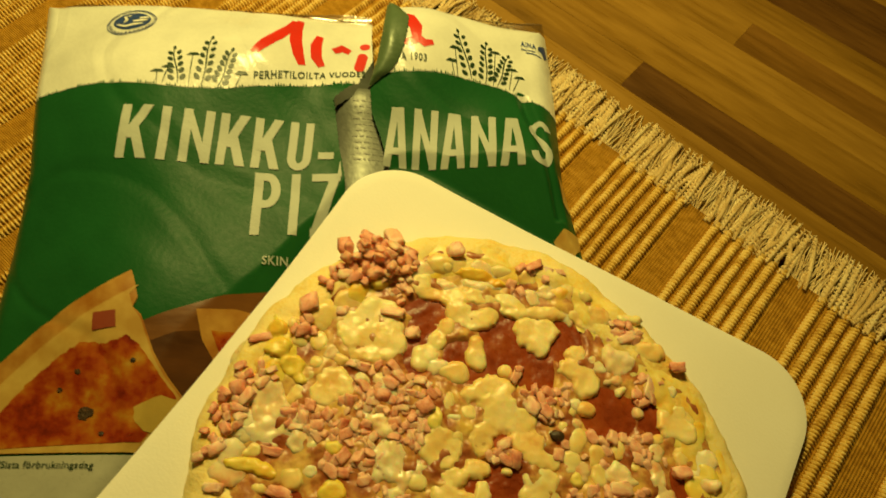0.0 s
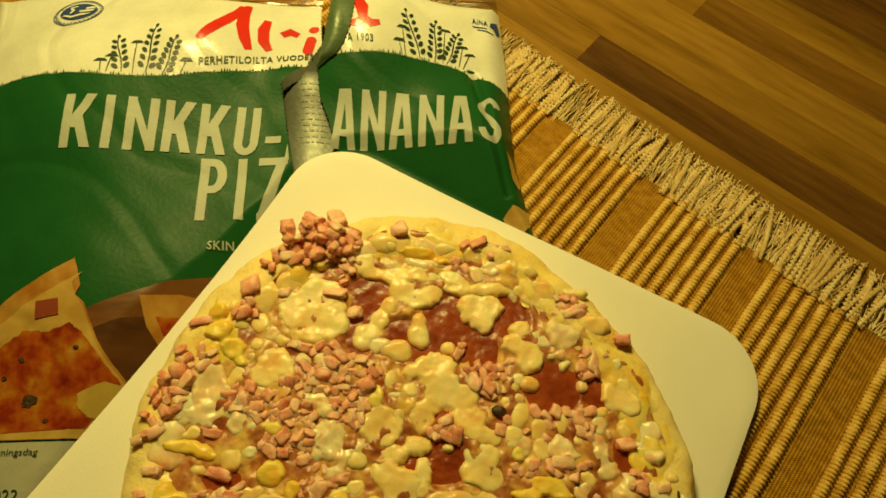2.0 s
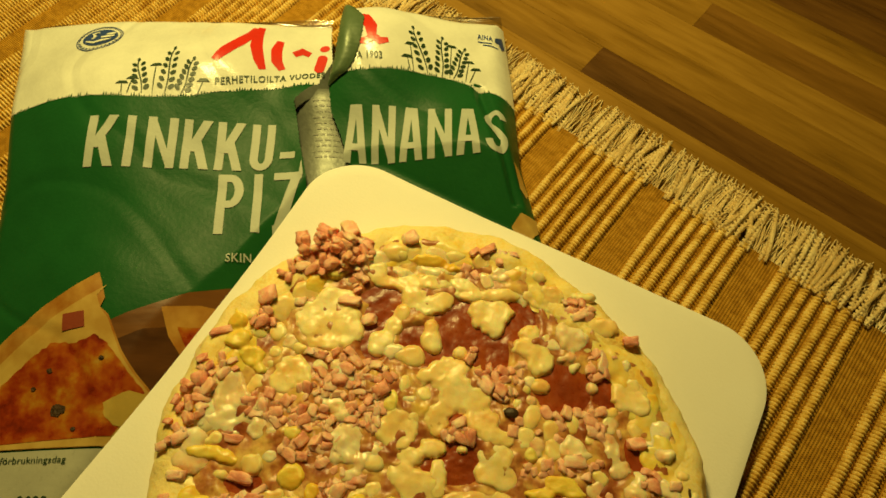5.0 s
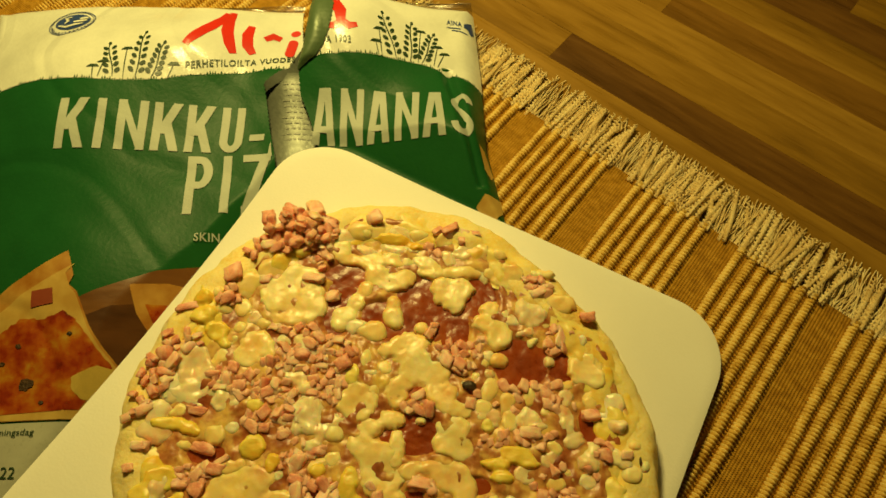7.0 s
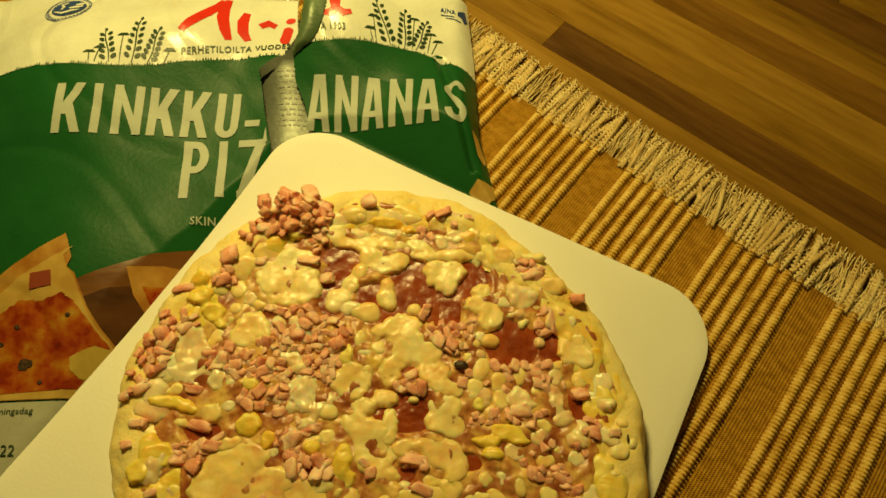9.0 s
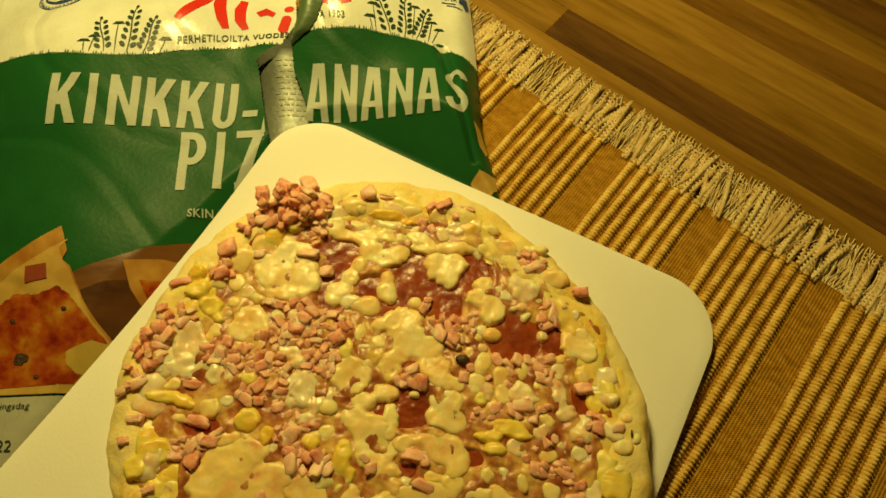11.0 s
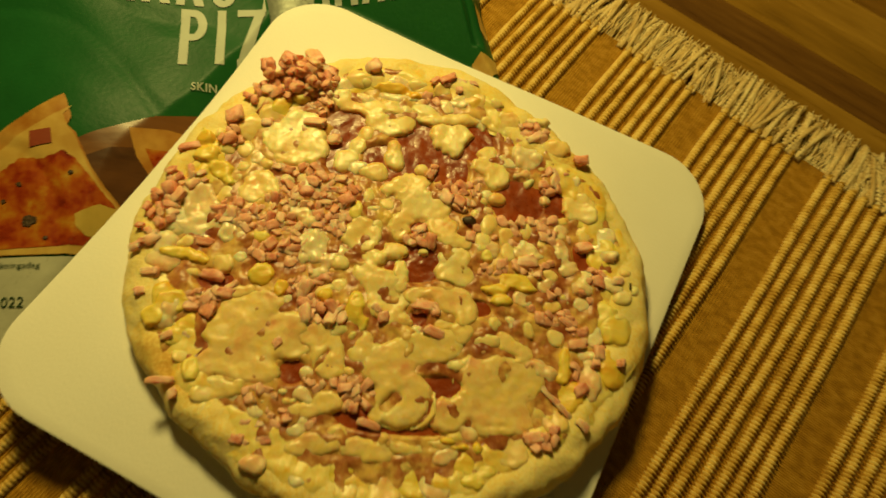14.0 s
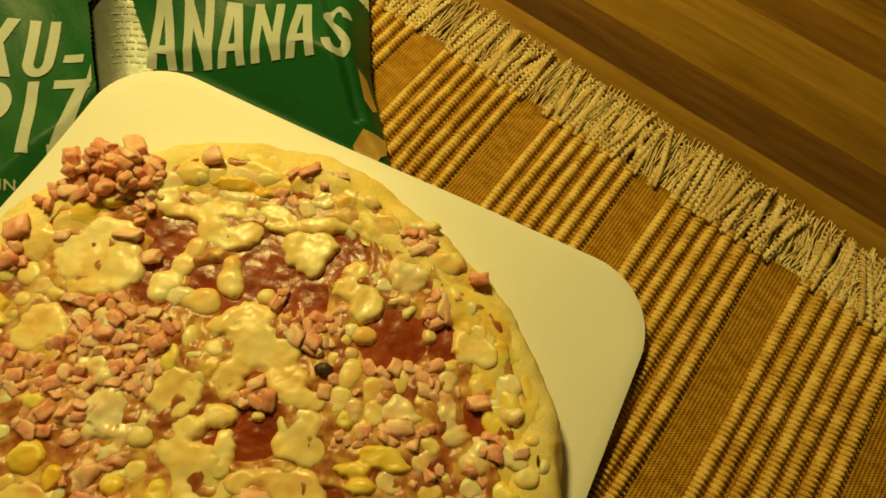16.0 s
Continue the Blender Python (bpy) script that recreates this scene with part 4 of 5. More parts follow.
# more diced ham between the cheese, past counting
verts, faces, placed = [], [], []
for _ in range(6000):
    a, f = rnd.uniform(0, 2 * math.pi), math.sqrt(rnd.random())
    x, y = 90 * f * math.cos(a), 90 * f * math.sin(a)
    s = rnd.uniform(2.4, 4.0)
    if len(placed) > 420 or inside(SAUCE_ZONES, x, y, 1.0) or covered(x, y, 0.2, True) or not inside(HAM_ZONES, x, y, 1.15) or any(math.hypot(x - u, y - v) < 0.72 * s for u, v in ham_places + placed):
        continue
    if covered(x, y, -1.5, False) and rnd.random() < 0.7:
        continue
    placed.append((x, y))
    z = bed_z(x / 1000, y / 1000) * 1000 + 0.9 + (0.9 if covered(x, y, -1, False) else 0.0) + rim_lift(x, y)
    m = pose(x / 1000, y / 1000, z / 1000, rnd.uniform(-30, 30), rnd.uniform(-30, 30), rnd.uniform(0, 180)) @ Matrix.Diagonal((s * rnd.uniform(0.95, 1.5) / 1000, s * rnd.uniform(0.75, 1.1) / 1000, s * rnd.uniform(0.6, 0.9) / 1000, 1))
    me = ham_kinds[rnd.randrange(16)]
    k = len(verts)
    verts += [m @ v.co for v in me.vertices]
    faces += [tuple(k + i for i in p.vertices) for p in me.polygons]
tagged(child("diced_ham", mesh_of("diced_ham", verts, faces, M_HAM_FINE), pizza, "small pink pieces of ham in the cheese"), kind="stuff")

for name, label, size, at in (("burnt_crumb", "small charred black crumb", (0.0028, 0.0020, 0.0015), (0.0284, 0.0213, 0.0125)),
                              ("scorch_mark", "dark scorched speck on the crust", (0.0013, 0.0010, 0.0007), (-0.0232, -0.0822, 0.0124)),
                              ("scorch_mark", "thin dark hair of burnt dough", (0.0004, 0.0016, 0.0009), (0.0940, -0.0010, 0.0138))):
    bm = bmesh.new()
    bmesh.ops.create_icosphere(bm, subdivisions=2, radius=1)
    for v in bm.verts:
        v.co = Vector((v.co.x * size[0], v.co.y * size[1], v.co.z * size[2])) * (1 + 0.5 * wobble(*(v.co * 2.2)))
    part(name, bm, M_BURNT, pizza, label, True).location = at

# ---- the torn pizza bag ----
BAG_TURN, BAG_MID = 8.5, (-0.03, 0.15)
bag = tagged(new("pizza_bag"), "torn green and cream plastic pizza bag lying open on the mat", "bag")
bag.matrix_world = pose(0, 0, 0, 0, 0, BAG_TURN) @ Matrix.Translation((*BAG_MID, 0))
BC, BS = math.cos(radians(BAG_TURN)), math.sin(radians(BAG_TURN))


def line(points, x):
    for (x0, y0), (x1, y1) in zip(points, points[1:]):
        if x <= x1:
            f = max(0.0, (x - x0) / (x1 - x0))
            return y0 + (y1 - y0) * f
    return points[-1][1]


def hill(a, b, ca, cb, wa, wb):
    return math.exp(-((a - ca) / wa) ** 2 - ((b - cb) / wb) ** 2)


def west_edge(b):
    return line(((0.02, -0.150), (0.128, -0.1535), (0.185, -0.1552), (0.2424, -0.1655), (0.29, -0.1745), (0.302, -0.1755)), b)


def east_edge(b):
    return line(((0.02, 0.100), (0.145, 0.0990), (0.19, 0.0932), (0.236, 0.0940), (0.30, 0.0931)), b)


def west_tear(b):
    return line(((0.02, -0.004), (0.187, -0.0105), (0.203, -0.0138), (0.228, -0.0172), (0.240, -0.0060), (0.255, 0.0006), (0.270, -0.0004), (0.30, -0.0011)), b) + 0.00035 * math.sin(b * 2900)


def east_tear(b):
    return line(((0.02, 0.02), (0.180, 0.0135), (0.196, 0.0090), (0.2100, 0.0051), (0.2210, 0.0011), (0.2350, 0.0002), (0.2452, 0.0037), (0.260, 0.0063), (0.30, 0.0095)), b) + 0.0003 * math.sin(b * 2300)


def top_west(a):
    return 0.2850 - 0.045 * a


def top_east(a):
    return 0.2885 - 0.075 * (a - 0.010)


def crease(a, b):
    w = 0.0008 * wobble(a * 24, b * 34, 3) + 0.00035 * wobble(a * 75 + b * 40, b * 60, 8)
    w -= 0.0006 * max(0.0, 1 - abs(wobble(a * 16 + b * 7, b * 13 - a * 5, 21)) * 9)
    return w


def bag_z(side, a, b):
    if side < 0:
        h = 0.015 + 0.020 * hill(a, b, -0.11, 0.225, 0.05, 0.06) + 0.011 * hill(a, b, -0.095, 0.125, 0.04, 0.04) + 0.012 * hill(a, b, -0.055, 0.25, 0.03, 0.03)
        h += 0.0035 * hill(a, b, -0.012, 0.232, 0.012, 0.012)
        rim = min(a - west_edge(b), top_west(a) - b + 0.004, b - 0.02)
    else:
        h = 0.012 + 0.012 * hill(a, b, 0.075, 0.195, 0.03, 0.025) + 0.020 * hill(a, b, 0.02, 0.262, 0.04, 0.04)
        rim = min(east_edge(b) - a, top_east(a) - b + 0.004, b - 0.02)
        h -= 0.003 * max(0.0, 1 - abs(a - 0.079 - 0.18 * (0.215 - b)) / 0.004) * (0.165 < b < 0.235)
    h += crease(a, b)
    f = max(0.0, min(1.0, rim / 0.013))
    h = 0.0045 + (h - 0.0045) * (1 - (1 - f) ** 2.4)
    x, y = a * BC - b * BS, a * BS + b * BC
    d = card_distance(x, y)
    if d < 0.03:
        roof = card_z(x, y) - 0.0022 + max(0.0, d) * 0.6 + min(0.0, d) * 0.15
        h = min(h, max(roof, 0.0040))
    return h


def on_bag(side, a, b, lift=0.0):
    return (a - BAG_MID[0], b - BAG_MID[1], bag_z(side, a, b) + lift)


def sheet(name, side, west, east, south, north, material, label, lift=0.0, cols=110, rows=230):
    verts = []
    for i in range(rows):
        for j in range(cols):
            s, r = j / (cols - 1), i / (rows - 1)
            a = west(south(0) if r == 0 else 0.2) * (1 - s) + east(0.2) * s
            for _ in range(3):
                b = south(a) + (north(a) - south(a)) * r
                a = west(b) * (1 - s) + east(b) * s
            verts.append(on_bag(side, a, b, lift))
    return child(name, mesh_of(name, verts, grid_faces(rows, cols), material), bag, label)


rnd = random.Random(12)


def back_z(a, b):
    return 0.0052 + 0.0055 * hill(a, b, -0.004, 0.20, 0.02, 0.05) + 0.009 * hill(a, b, -0.006, 0.236, 0.03, 0.022) + 0.0006 * wobble(a * 60, b * 60, 5)


def cream(side, west, east, base, north, cols):
    """The pale print: a grid above the grass line, and a ragged row of blades below it."""
    verts, rows = [], 60
    for i in range(rows):
        for j in range(cols):
            s, r = j / (cols - 1), max(0, i - 1) / (rows - 2)
            a = west(0.24) * (1 - s) + east(0.24) * s
            for _ in range(3):
                b = base(a) + 0.0042 + (north(a) - base(a) - 0.0042) * r
                a = west(b) * (1 - s) + east(b) * s
            if i == 0:
                b = base(a) + (0.0 if j % 4 == 0 else (0.55 + 0.45 * (j % 2 == 0)) * (0.0006 + 0.0022 * noise.cell(Vector((j // 4 * 1.0 + 0.5, side * 7.5, 0.5))) ** 2))
            verts.append(on_bag(side, a, b, 0.0003))
    return child("cream_panel", mesh_of("cream_panel", verts, grid_faces(rows, cols), M_CREAM), bag, "cream print above a grassy edge")


GRASS_WEST = (lambda a: line(((-0.17, 0.2203), (-0.150, 0.2223), (-0.113, 0.2223), (-0.065, 0.2243), (-0.0155, 0.2373), (0.0, 0.2390)), a) + 0.0008 * math.sin(a * 90))
GRASS_EAST = (lambda a: line(((0.0, 0.2385), (0.0401, 0.2394), (0.063, 0.2375), (0.0924, 0.2262), (0.11, 0.222)), a))
child("back_sheet", mesh_of("back_sheet", [(a - BAG_MID[0], b - BAG_MID[1], back_z(a, b))
                                           for b in [0.03 + 0.206 * i / 160 for i in range(161)]
                                           for a in [west_edge(b) + 0.003 + (east_edge(b) - 0.006 - west_edge(b)) * j / 60 for j in range(61)]],
                            grid_faces(161, 61), M_SILVER), bag, "silvery inside of the back film")
sheet("front_film", -1, west_edge, west_tear, lambda a: 0.022, top_west, M_GREEN, "glossy green front film")
sheet("front_film", 1, east_tear, east_edge, lambda a: 0.022, top_east, M_GREEN, "glossy green front film with a torn side")
cream(-1, west_edge, west_tear, GRASS_WEST, top_west, 520)
cream(1, east_tear, east_edge, GRASS_EAST, top_east, 330)
sheet("date_panel", -1, west_edge, lambda b: west_tear(b) - 0.002, lambda a: 0.024, lambda a: 0.0648, M_DATE, "pale panel for the date", 0.0003, 60, 30)

# the clear welded seal along the top
for side, w, e, top in ((-1, -0.163, -0.002, top_west), (1, 0.0095, 0.0930, top_east)):
    verts = []
    for i in range(25):
        for j in range(60):
            a = w + (e - w) * j / 59
            b = top(a) - 0.001 + 0.0135 * i / 24
            z = bag_z(side, a, top(a) - 0.001) * (1 - i / 24) + 0.0035 * i / 24 + 0.0005 * math.sin(i * 1.6) + 0.0016 * wobble(a * 40, i * 0.1, side)
            verts.append((a - BAG_MID[0], b - BAG_MID[1], max(0.002, z)))
    seal = child("top_seal", mesh_of("top_seal", verts, grid_faces(25, 60), M_CLEAR), bag, "clear crimped plastic seal")
    seal.visible_shadow = False

# the torn lip that folds back over the eastern half, and the lip on the western half
verts = []
for i in range(50):
    b = 0.2335 + (0.2875 - 0.2335) * i / 49
    wide = line(((0.2335, 0.0005), (0.2390, 0.0085), (0.2430, 0.0102), (0.252, 0.0118), (0.270, 0.0120), (0.280, 0.006), (0.2875, 0.0008)), b)
    a0 = east_tear(b)
    for j in range(12):
        f = j / 11
        a = a0 + wide * f - 0.0006 * math.sin(math.pi * f)
        z = bag_z(1, min(a, east_edge(b)), min(b, top_east(a))) + 0.0028 * math.sin(math.pi * min(1, f * 0.85 + 0.12)) * min(1, wide / 0.006) + 0.0009
        verts.append((a - BAG_MID[0], b - BAG_MID[1], z))
child("torn_lip", mesh_of("torn_lip", verts, grid_faces(50, 12), M_FOLD), bag, "grey-green back of the folded torn edge")
verts = []
for i in range(40):
    b = 0.2262 + (0.257 - 0.2262) * i / 39
    for j in range(8):
        f = j / 7
        a = west_tear(b) + 0.0042 * math.sin(math.pi * i / 39) * f
        verts.append((a - BAG_MID[0], b - BAG_MID[1] - 0.003 * f, bag_z(-1, west_tear(b), b) - 0.0025 * f + 0.0003))
child("torn_lip", mesh_of("torn_lip", verts, grid_faces(40, 8), M_SILVER), bag, "crumpled grey torn edge")


def cut_fine(bm, step):
    for axis in (0, 1):
        lo, hi = min(v.co[axis] for v in bm.verts), max(v.co[axis] for v in bm.verts)
        k = lo + step
        while k < hi:
            normal = Vector((1, 0, 0)) if axis == 0 else Vector((0, 1, 0))
            bmesh.ops.bisect_plane(bm, geom=bm.verts[:] + bm.edges[:] + bm.faces[:], plane_co=normal * k, plane_no=normal)
            k += step


def printed(name, bm, side, material, label="", lift=0.0005, step=0.0013, holder=None):
    """Lays a flat drawing, in metres along and up the bag, on its film."""
    cut_fine(bm, step)
    for v in bm.verts:
        v.co = Vector(on_bag(side, v.co.x, v.co.y, lift + v.co.z))
    for f in bm.faces:
        if f.normal.z < 0:
            f.normal_flip()
    return part(name, bm, material, holder or bag, label, True)


def flat_ribbon(bm, points, wide, z):
    """A stroke of even width, square at its ends."""
    n, left, right = len(points), [], []
    for k, (x, y) in enumerate(points):
        px, py = points[max(0, k - 1)]
        qx, qy = points[min(n - 1, k + 1)]
        d = math.hypot(qx - px, qy - py)
        nx, ny = -(qy - py) / d * wide / 2, (qx - px) / d * wide / 2
        left.append(bm.verts.new((x + nx, y + ny, z)))
        right.append(bm.verts.new((x - nx, y - ny, z)))
    for k in range(n - 1):
        bm.faces.new((left[k], left[k + 1], right[k + 1], right[k]))


def arc(cx, cy, rx, ry, a0, a1, n=12):
    return [(cx + rx * math.cos(radians(a0 + (a1 - a0) * k / n)), cy + ry * math.sin(radians(a0 + (a1 - a0) * k / n))) for k in range(n + 1)]


def capital(bm, ch, at, wide, tall, up, pen):
    """One tall condensed capital: its foot, width, height, the way up and the pen's width."""
    h, W, T = pen / 2, wide, tall
    made = []

    def slab(x0, y0, x1, y1, fat=1.0):
        g = h * fat
        made.append(("slab", (x0, y0, x1, y1, g)))

    def curve(points):
        made.append(("curve", points))

    if ch in "KNPIU":
        slab(h, 0.24 * T if ch == "U" else 0, h, T)
    if ch == "K":
        slab(h * 1.7, 0.36 * T, W - h * 1.1, T, 1.15)
        slab(W - h * 1.1, 0, W * 0.46, 0.60 * T, 1.12)
    elif ch == "N":
        slab(W - h, 0, W - h, T)
        slab(W - h * 0.9, 0, h * 0.9, T, 0.85)
    elif ch == "U":
        slab(W - h, 0.24 * T, W - h, T)
        curve(arc(W / 2, 0.26 * T, W / 2 - h, 0.26 * T - h, 180, 360, 16))
    elif ch == "P":
        curve([(h, T - h)] + arc(W * 0.5, 0.715 * T, W * 0.5 - h, 0.285 * T - h, 90, -90, 14) + [(h, 0.43 * T + h)])
    elif ch == "Z":
        curve([(0, T - h), (W, T - h)])
        curve([(0, h), (W, h)])
        slab(h * 1.2, h, W - h * 1.2, T - h, 1.15)
    elif ch == "A":
        slab(h, 0, W * 0.40, T)
        slab(W - h, 0, W * 0.60, T)
        curve([(W * 0.2, 0.25 * T), (W * 0.8, 0.25 * T)])
    elif ch == "S":
        curve(arc(W / 2, 0.74 * T, W / 2 - h, 0.26 * T - h, 5, 200, 14) + arc(W / 2, 0.26 * T, W / 2 - h, 0.26 * T - h, 20, -175, 14))
    elif ch == "-":
        curve([(0, 0.33 * T), (W, 0.33 * T)])
    flat = bmesh.new()
    for k, (kind, data) in enumerate(made):
        z = 0.00004 * k
        if kind == "slab":
            x0, y0, x1, y1, g = data
            flat.faces.new([flat.verts.new(p) for p in ((x0 - g, y0, z), (x0 + g, y0, z), (x1 + g, y1, z), (x1 - g, y1, z))])
        else:
            flat_ribbon(flat, data, pen, z)
    made_verts = {}
    for v in flat.verts:
        made_verts[v] = bm.verts.new((at[0] + v.co.x + up * v.co.y / T, at[1] + v.co.y + v.co.x * at[2], v.co.z))
    for f in flat.faces:
        bm.faces.new([made_verts[v] for v in f.verts])
    flat.free()


def headline(text, side, start, end, tall, up, pen, cells):
    """A row of capitals from start to end; cells give each letter's left side and width as shares of the row."""
    run, rise = end[0] - start[0], end[1] - start[1]
    for ch, (left, wide) in zip(text, cells):
        bm = bmesh.new()
        capital(bm, ch, (start[0] + run * left, start[1] + rise * left, rise / run), run * wide, tall, up, pen)
        printed("printed_letter", bm, side, M_PRINT, "tall condensed cream capital", 0.0004)


def letters(text, heavy=0.0):
    c = bpy.data.curves.new("lettering", "FONT")
    c.body, c.offset, c.resolution_u, c.space_character = text, heavy, 3, 1.0 + 6.5 * heavy
    ob = bpy.data.objects.new("lettering", c)
    scene.collection.objects.link(ob)
    me = bpy.data.meshes.new_from_object(ob.evaluated_get(bpy.context.evaluated_depsgraph_get()))
    bpy.data.objects.remove(ob)
    bpy.data.curves.remove(c)
    bm = bmesh.new()
    bm.from_mesh(me)
    bpy.data.meshes.remove(me)
    return bm


def write(text, side, start, end, tall, material, name, heavy=0.0, slant=0.0, label="", lift=0.0004):
    """Words that run from start to end, (along, up) the bag, with capitals so tall."""
    bm = letters(text, heavy)
    x0, x1 = min(v.co.x for v in bm.verts), max(v.co.x for v in bm.verts)
    y0 = 0.0
    y1 = max(v.co.y for v in bm.verts)
    run, rise = end[0] - start[0], end[1] - start[1]
    for v in bm.verts:
        fx, fy = (v.co.x - x0) / (x1 - x0), (v.co.y - y0) / (y1 - y0)
        v.co = Vector((start[0] + run * fx + slant * fy, start[1] + rise * fx + tall * fy, 0))
    return printed(name, bm, side, material, label, 0.0007 if tall < 0.006 else lift)


def shape(points):
    bm = bmesh.new()
    bm.faces.new([bm.verts.new((x, y, 0)) for x, y in points])
    bmesh.ops.triangulate(bm, faces=bm.faces[:])
    return bm


def oval(cx, cy, rx, ry, turn=0.0, n=20, rough=0.0, seed=0):
    c, s = math.cos(radians(turn)), math.sin(radians(turn))
    out = []
    for k in range(n):
        a = 2 * math.pi * k / n
        r = 1 + rough * wobble(math.cos(a) * 1.7, math.sin(a) * 1.7, seed)
        u, v = rx * r * math.cos(a), ry * r * math.sin(a)
        out.append((cx + u * c - v * s, cy + u * s + v * c))
    return out


def ring_shape(cx, cy, rx, ry, thick, n=36):
    bm = bmesh.new()
    vs = [[bm.verts.new((cx + (rx - k) * math.cos(2 * math.pi * i / n), cy + (ry - k) * math.sin(2 * math.pi * i / n), 0)) for i in range(n)] for k in (0, thick)]
    for i in range(n):
        bm.faces.new((vs[0][i], vs[0][(i + 1) % n], vs[1][(i + 1) % n], vs[1][i]))
    return bm


def stroke(points, wide):
    """A brush stroke through a few places, thin at its ends."""
    bm = bmesh.new()
    left, right = [], []
    n = len(points)
    for k, (x, y) in enumerate(points):
        px, py = points[max(0, k - 1)]
        qx, qy = points[min(n - 1, k + 1)]
        d = math.hypot(qx - px, qy - py)
        w = wide * (0.35 + 0.65 * math.sin(math.pi * (k + 0.6) / (n + 0.2)))
        nx, ny = -(qy - py) / d * w / 2, (qx - px) / d * w / 2
        left.append(bm.verts.new((x + nx, y + ny, 0)))
        right.append(bm.verts.new((x - nx, y - ny, 0)))
    for k in range(n - 1):
        bm.faces.new((left[k], left[k + 1], right[k + 1], right[k]))
    return bm


headline("KINKKU-", -1, (-0.1082, 0.1866), (-0.0164, 0.1894), 0.0254, 0.0010, 0.0037,
         ((0.0, 0.138), (0.180, 0.042), (0.276, 0.140), (0.444, 0.134), (0.604, 0.134), (0.772, 0.116), (0.922, 0.078)))
headline("ANANAS", 1, (0.0066, 0.1945), (0.0860, 0.1880), 0.0285, 0.0016, 0.0035,
         ((0.0, 0.142), (0.172, 0.145), (0.343, 0.142), (0.516, 0.148), (0.690, 0.142), (0.862, 0.138)))
headline("PIZ", -1, (-0.0496, 0.1547), (-0.0118, 0.1570), 0.0312, -0.0005, 0.0039, ((0.0, 0.30), (0.42, 0.11), (0.66, 0.34)))
write("SKIN", -1, (-0.0430, 0.1412), (-0.0330, 0.1422), 0.0038, M_PRINT, "printed_word", 0.012)
printed("printed_word", shape(((-0.0140, 0.1865), (-0.0117, 0.1865), (-0.0128, 0.1950))), -1, M_PRINT)
write("PERHETILOILTA VUODES", -1, (-0.0537, 0.2318), (-0.0030, 0.2440), 0.0036, M_DARKINK, "printed_line", 0.02)
write("TA 1903", 1, (0.0125, 0.2450), (0.0277, 0.2440), 0.0036, M_DARKINK, "printed_line", 0.02)
write("AINA", 1, (0.0775, 0.2680), (0.0858, 0.2672), 0.0034, M_BLUE, "printed_line", 0.02)
write("/Sista förbrukningsdag", -1, (-0.1300, 0.0608), (-0.0955, 0.0601), 0.0024, M_DARKINK, "printed_line", 0.004)
write("2022", -1, (-0.1112, 0.0447), (-0.0995, 0.0442), 0.0042, M_DARKINK, "printed_line", 0.006)

# the maker's mark, as plain red shapes
def bar(side, x, y, wide, tall, slant):
    n = 8
    pts = [(x + slant + wide / 2 * math.cos(math.pi * k / n), y + tall + wide / 2 * math.sin(math.pi * k / n)) for k in range(n + 1)]
    pts += [(x + wide / 2 * math.cos(math.pi + math.pi * k / n), y + wide / 2 * math.sin(math.pi + math.pi * k / n)) for k in range(n + 1)]
    printed("red_mark", shape(pts), side, M_RED, "plain slanted red bar", 0.0005)


for pts, wide in ((((-0.0545, 0.2450), (-0.0500, 0.2525), (-0.0450, 0.2605), (-0.0405, 0.2695), (-0.0390, 0.2765)), 0.0058),
                  (((-0.0365, 0.2775), (-0.0375, 0.2695), (-0.0370, 0.2595), (-0.0350, 0.2505), (-0.0330, 0.2445)), 0.0058),
                  (((-0.0262, 0.2675), (-0.0275, 0.2595), (-0.0268, 0.2515), (-0.0240, 0.2465)), 0.0056)):
    printed("red_mark", stroke(pts, wide), -1, M_RED, "plain slanted red stroke", 0.0005)
bar(-1, -0.0060, 0.2495, 0.0052, 0.0075, 0.0014)
printed("red_mark", shape(oval(-0.0036, 0.2640, 0.0027, 0.0020, 20)), -1, M_RED, "plain red dot", 0.0005)
printed("red_mark", stroke(((-0.0190, 0.2585), (-0.0150, 0.2615), (-0.0110, 0.2595)), 0.0050), -1, M_RED, "plain slanted red stroke", 0.0005)
for pts, wide in ((((0.0150, 0.2545), (0.0195, 0.2535), (0.0235, 0.2560), (0.0270, 0.2535), (0.0310, 0.2545)), 0.0048), (((0.0230, 0.2550), (0.0225, 0.2630), (0.0190, 0.2700), (0.0150, 0.2725)), 0.0066)):
    printed("red_mark", stroke(pts, wide), 1, M_RED, "plain slanted red stroke", 0.0005)

# the oval badge
badge = printed("badge", shape(oval(-0.1172, 0.2685, 0.0090, 0.0074)), -1, M_BLUE, "dark blue oval badge", 0.0006)
for shrink, thick in ((0.0, 0.0005), (0.0010, 0.0003)):
    printed("badge_rim", ring_shape(-0.1172, 0.2675, 0.0120 - shrink, 0.0112 - shrink, thick), -1, M_BLUE, "thin blue oval line", 0.0006, holder=badge)
for pts in (((-0.1235, 0.2650), (-0.1190, 0.2634), (-0.1150, 0.2656), (-0.1110, 0.2666)), ((-0.1205, 0.2665), (-0.1196, 0.2690), (-0.1215, 0.2718), (-0.1185, 0.2730)), ((-0.1165, 0.2680), (-0.1130, 0.2690), (-0.1100, 0.2698)), ((-0.1140, 0.2708), (-0.1115, 0.2718), (-0.1100, 0.2720))):
    printed("badge_mark", stroke(pts, 0.0017), -1, M_CREAM, "pale stroke on the badge", 0.0010, holder=badge)
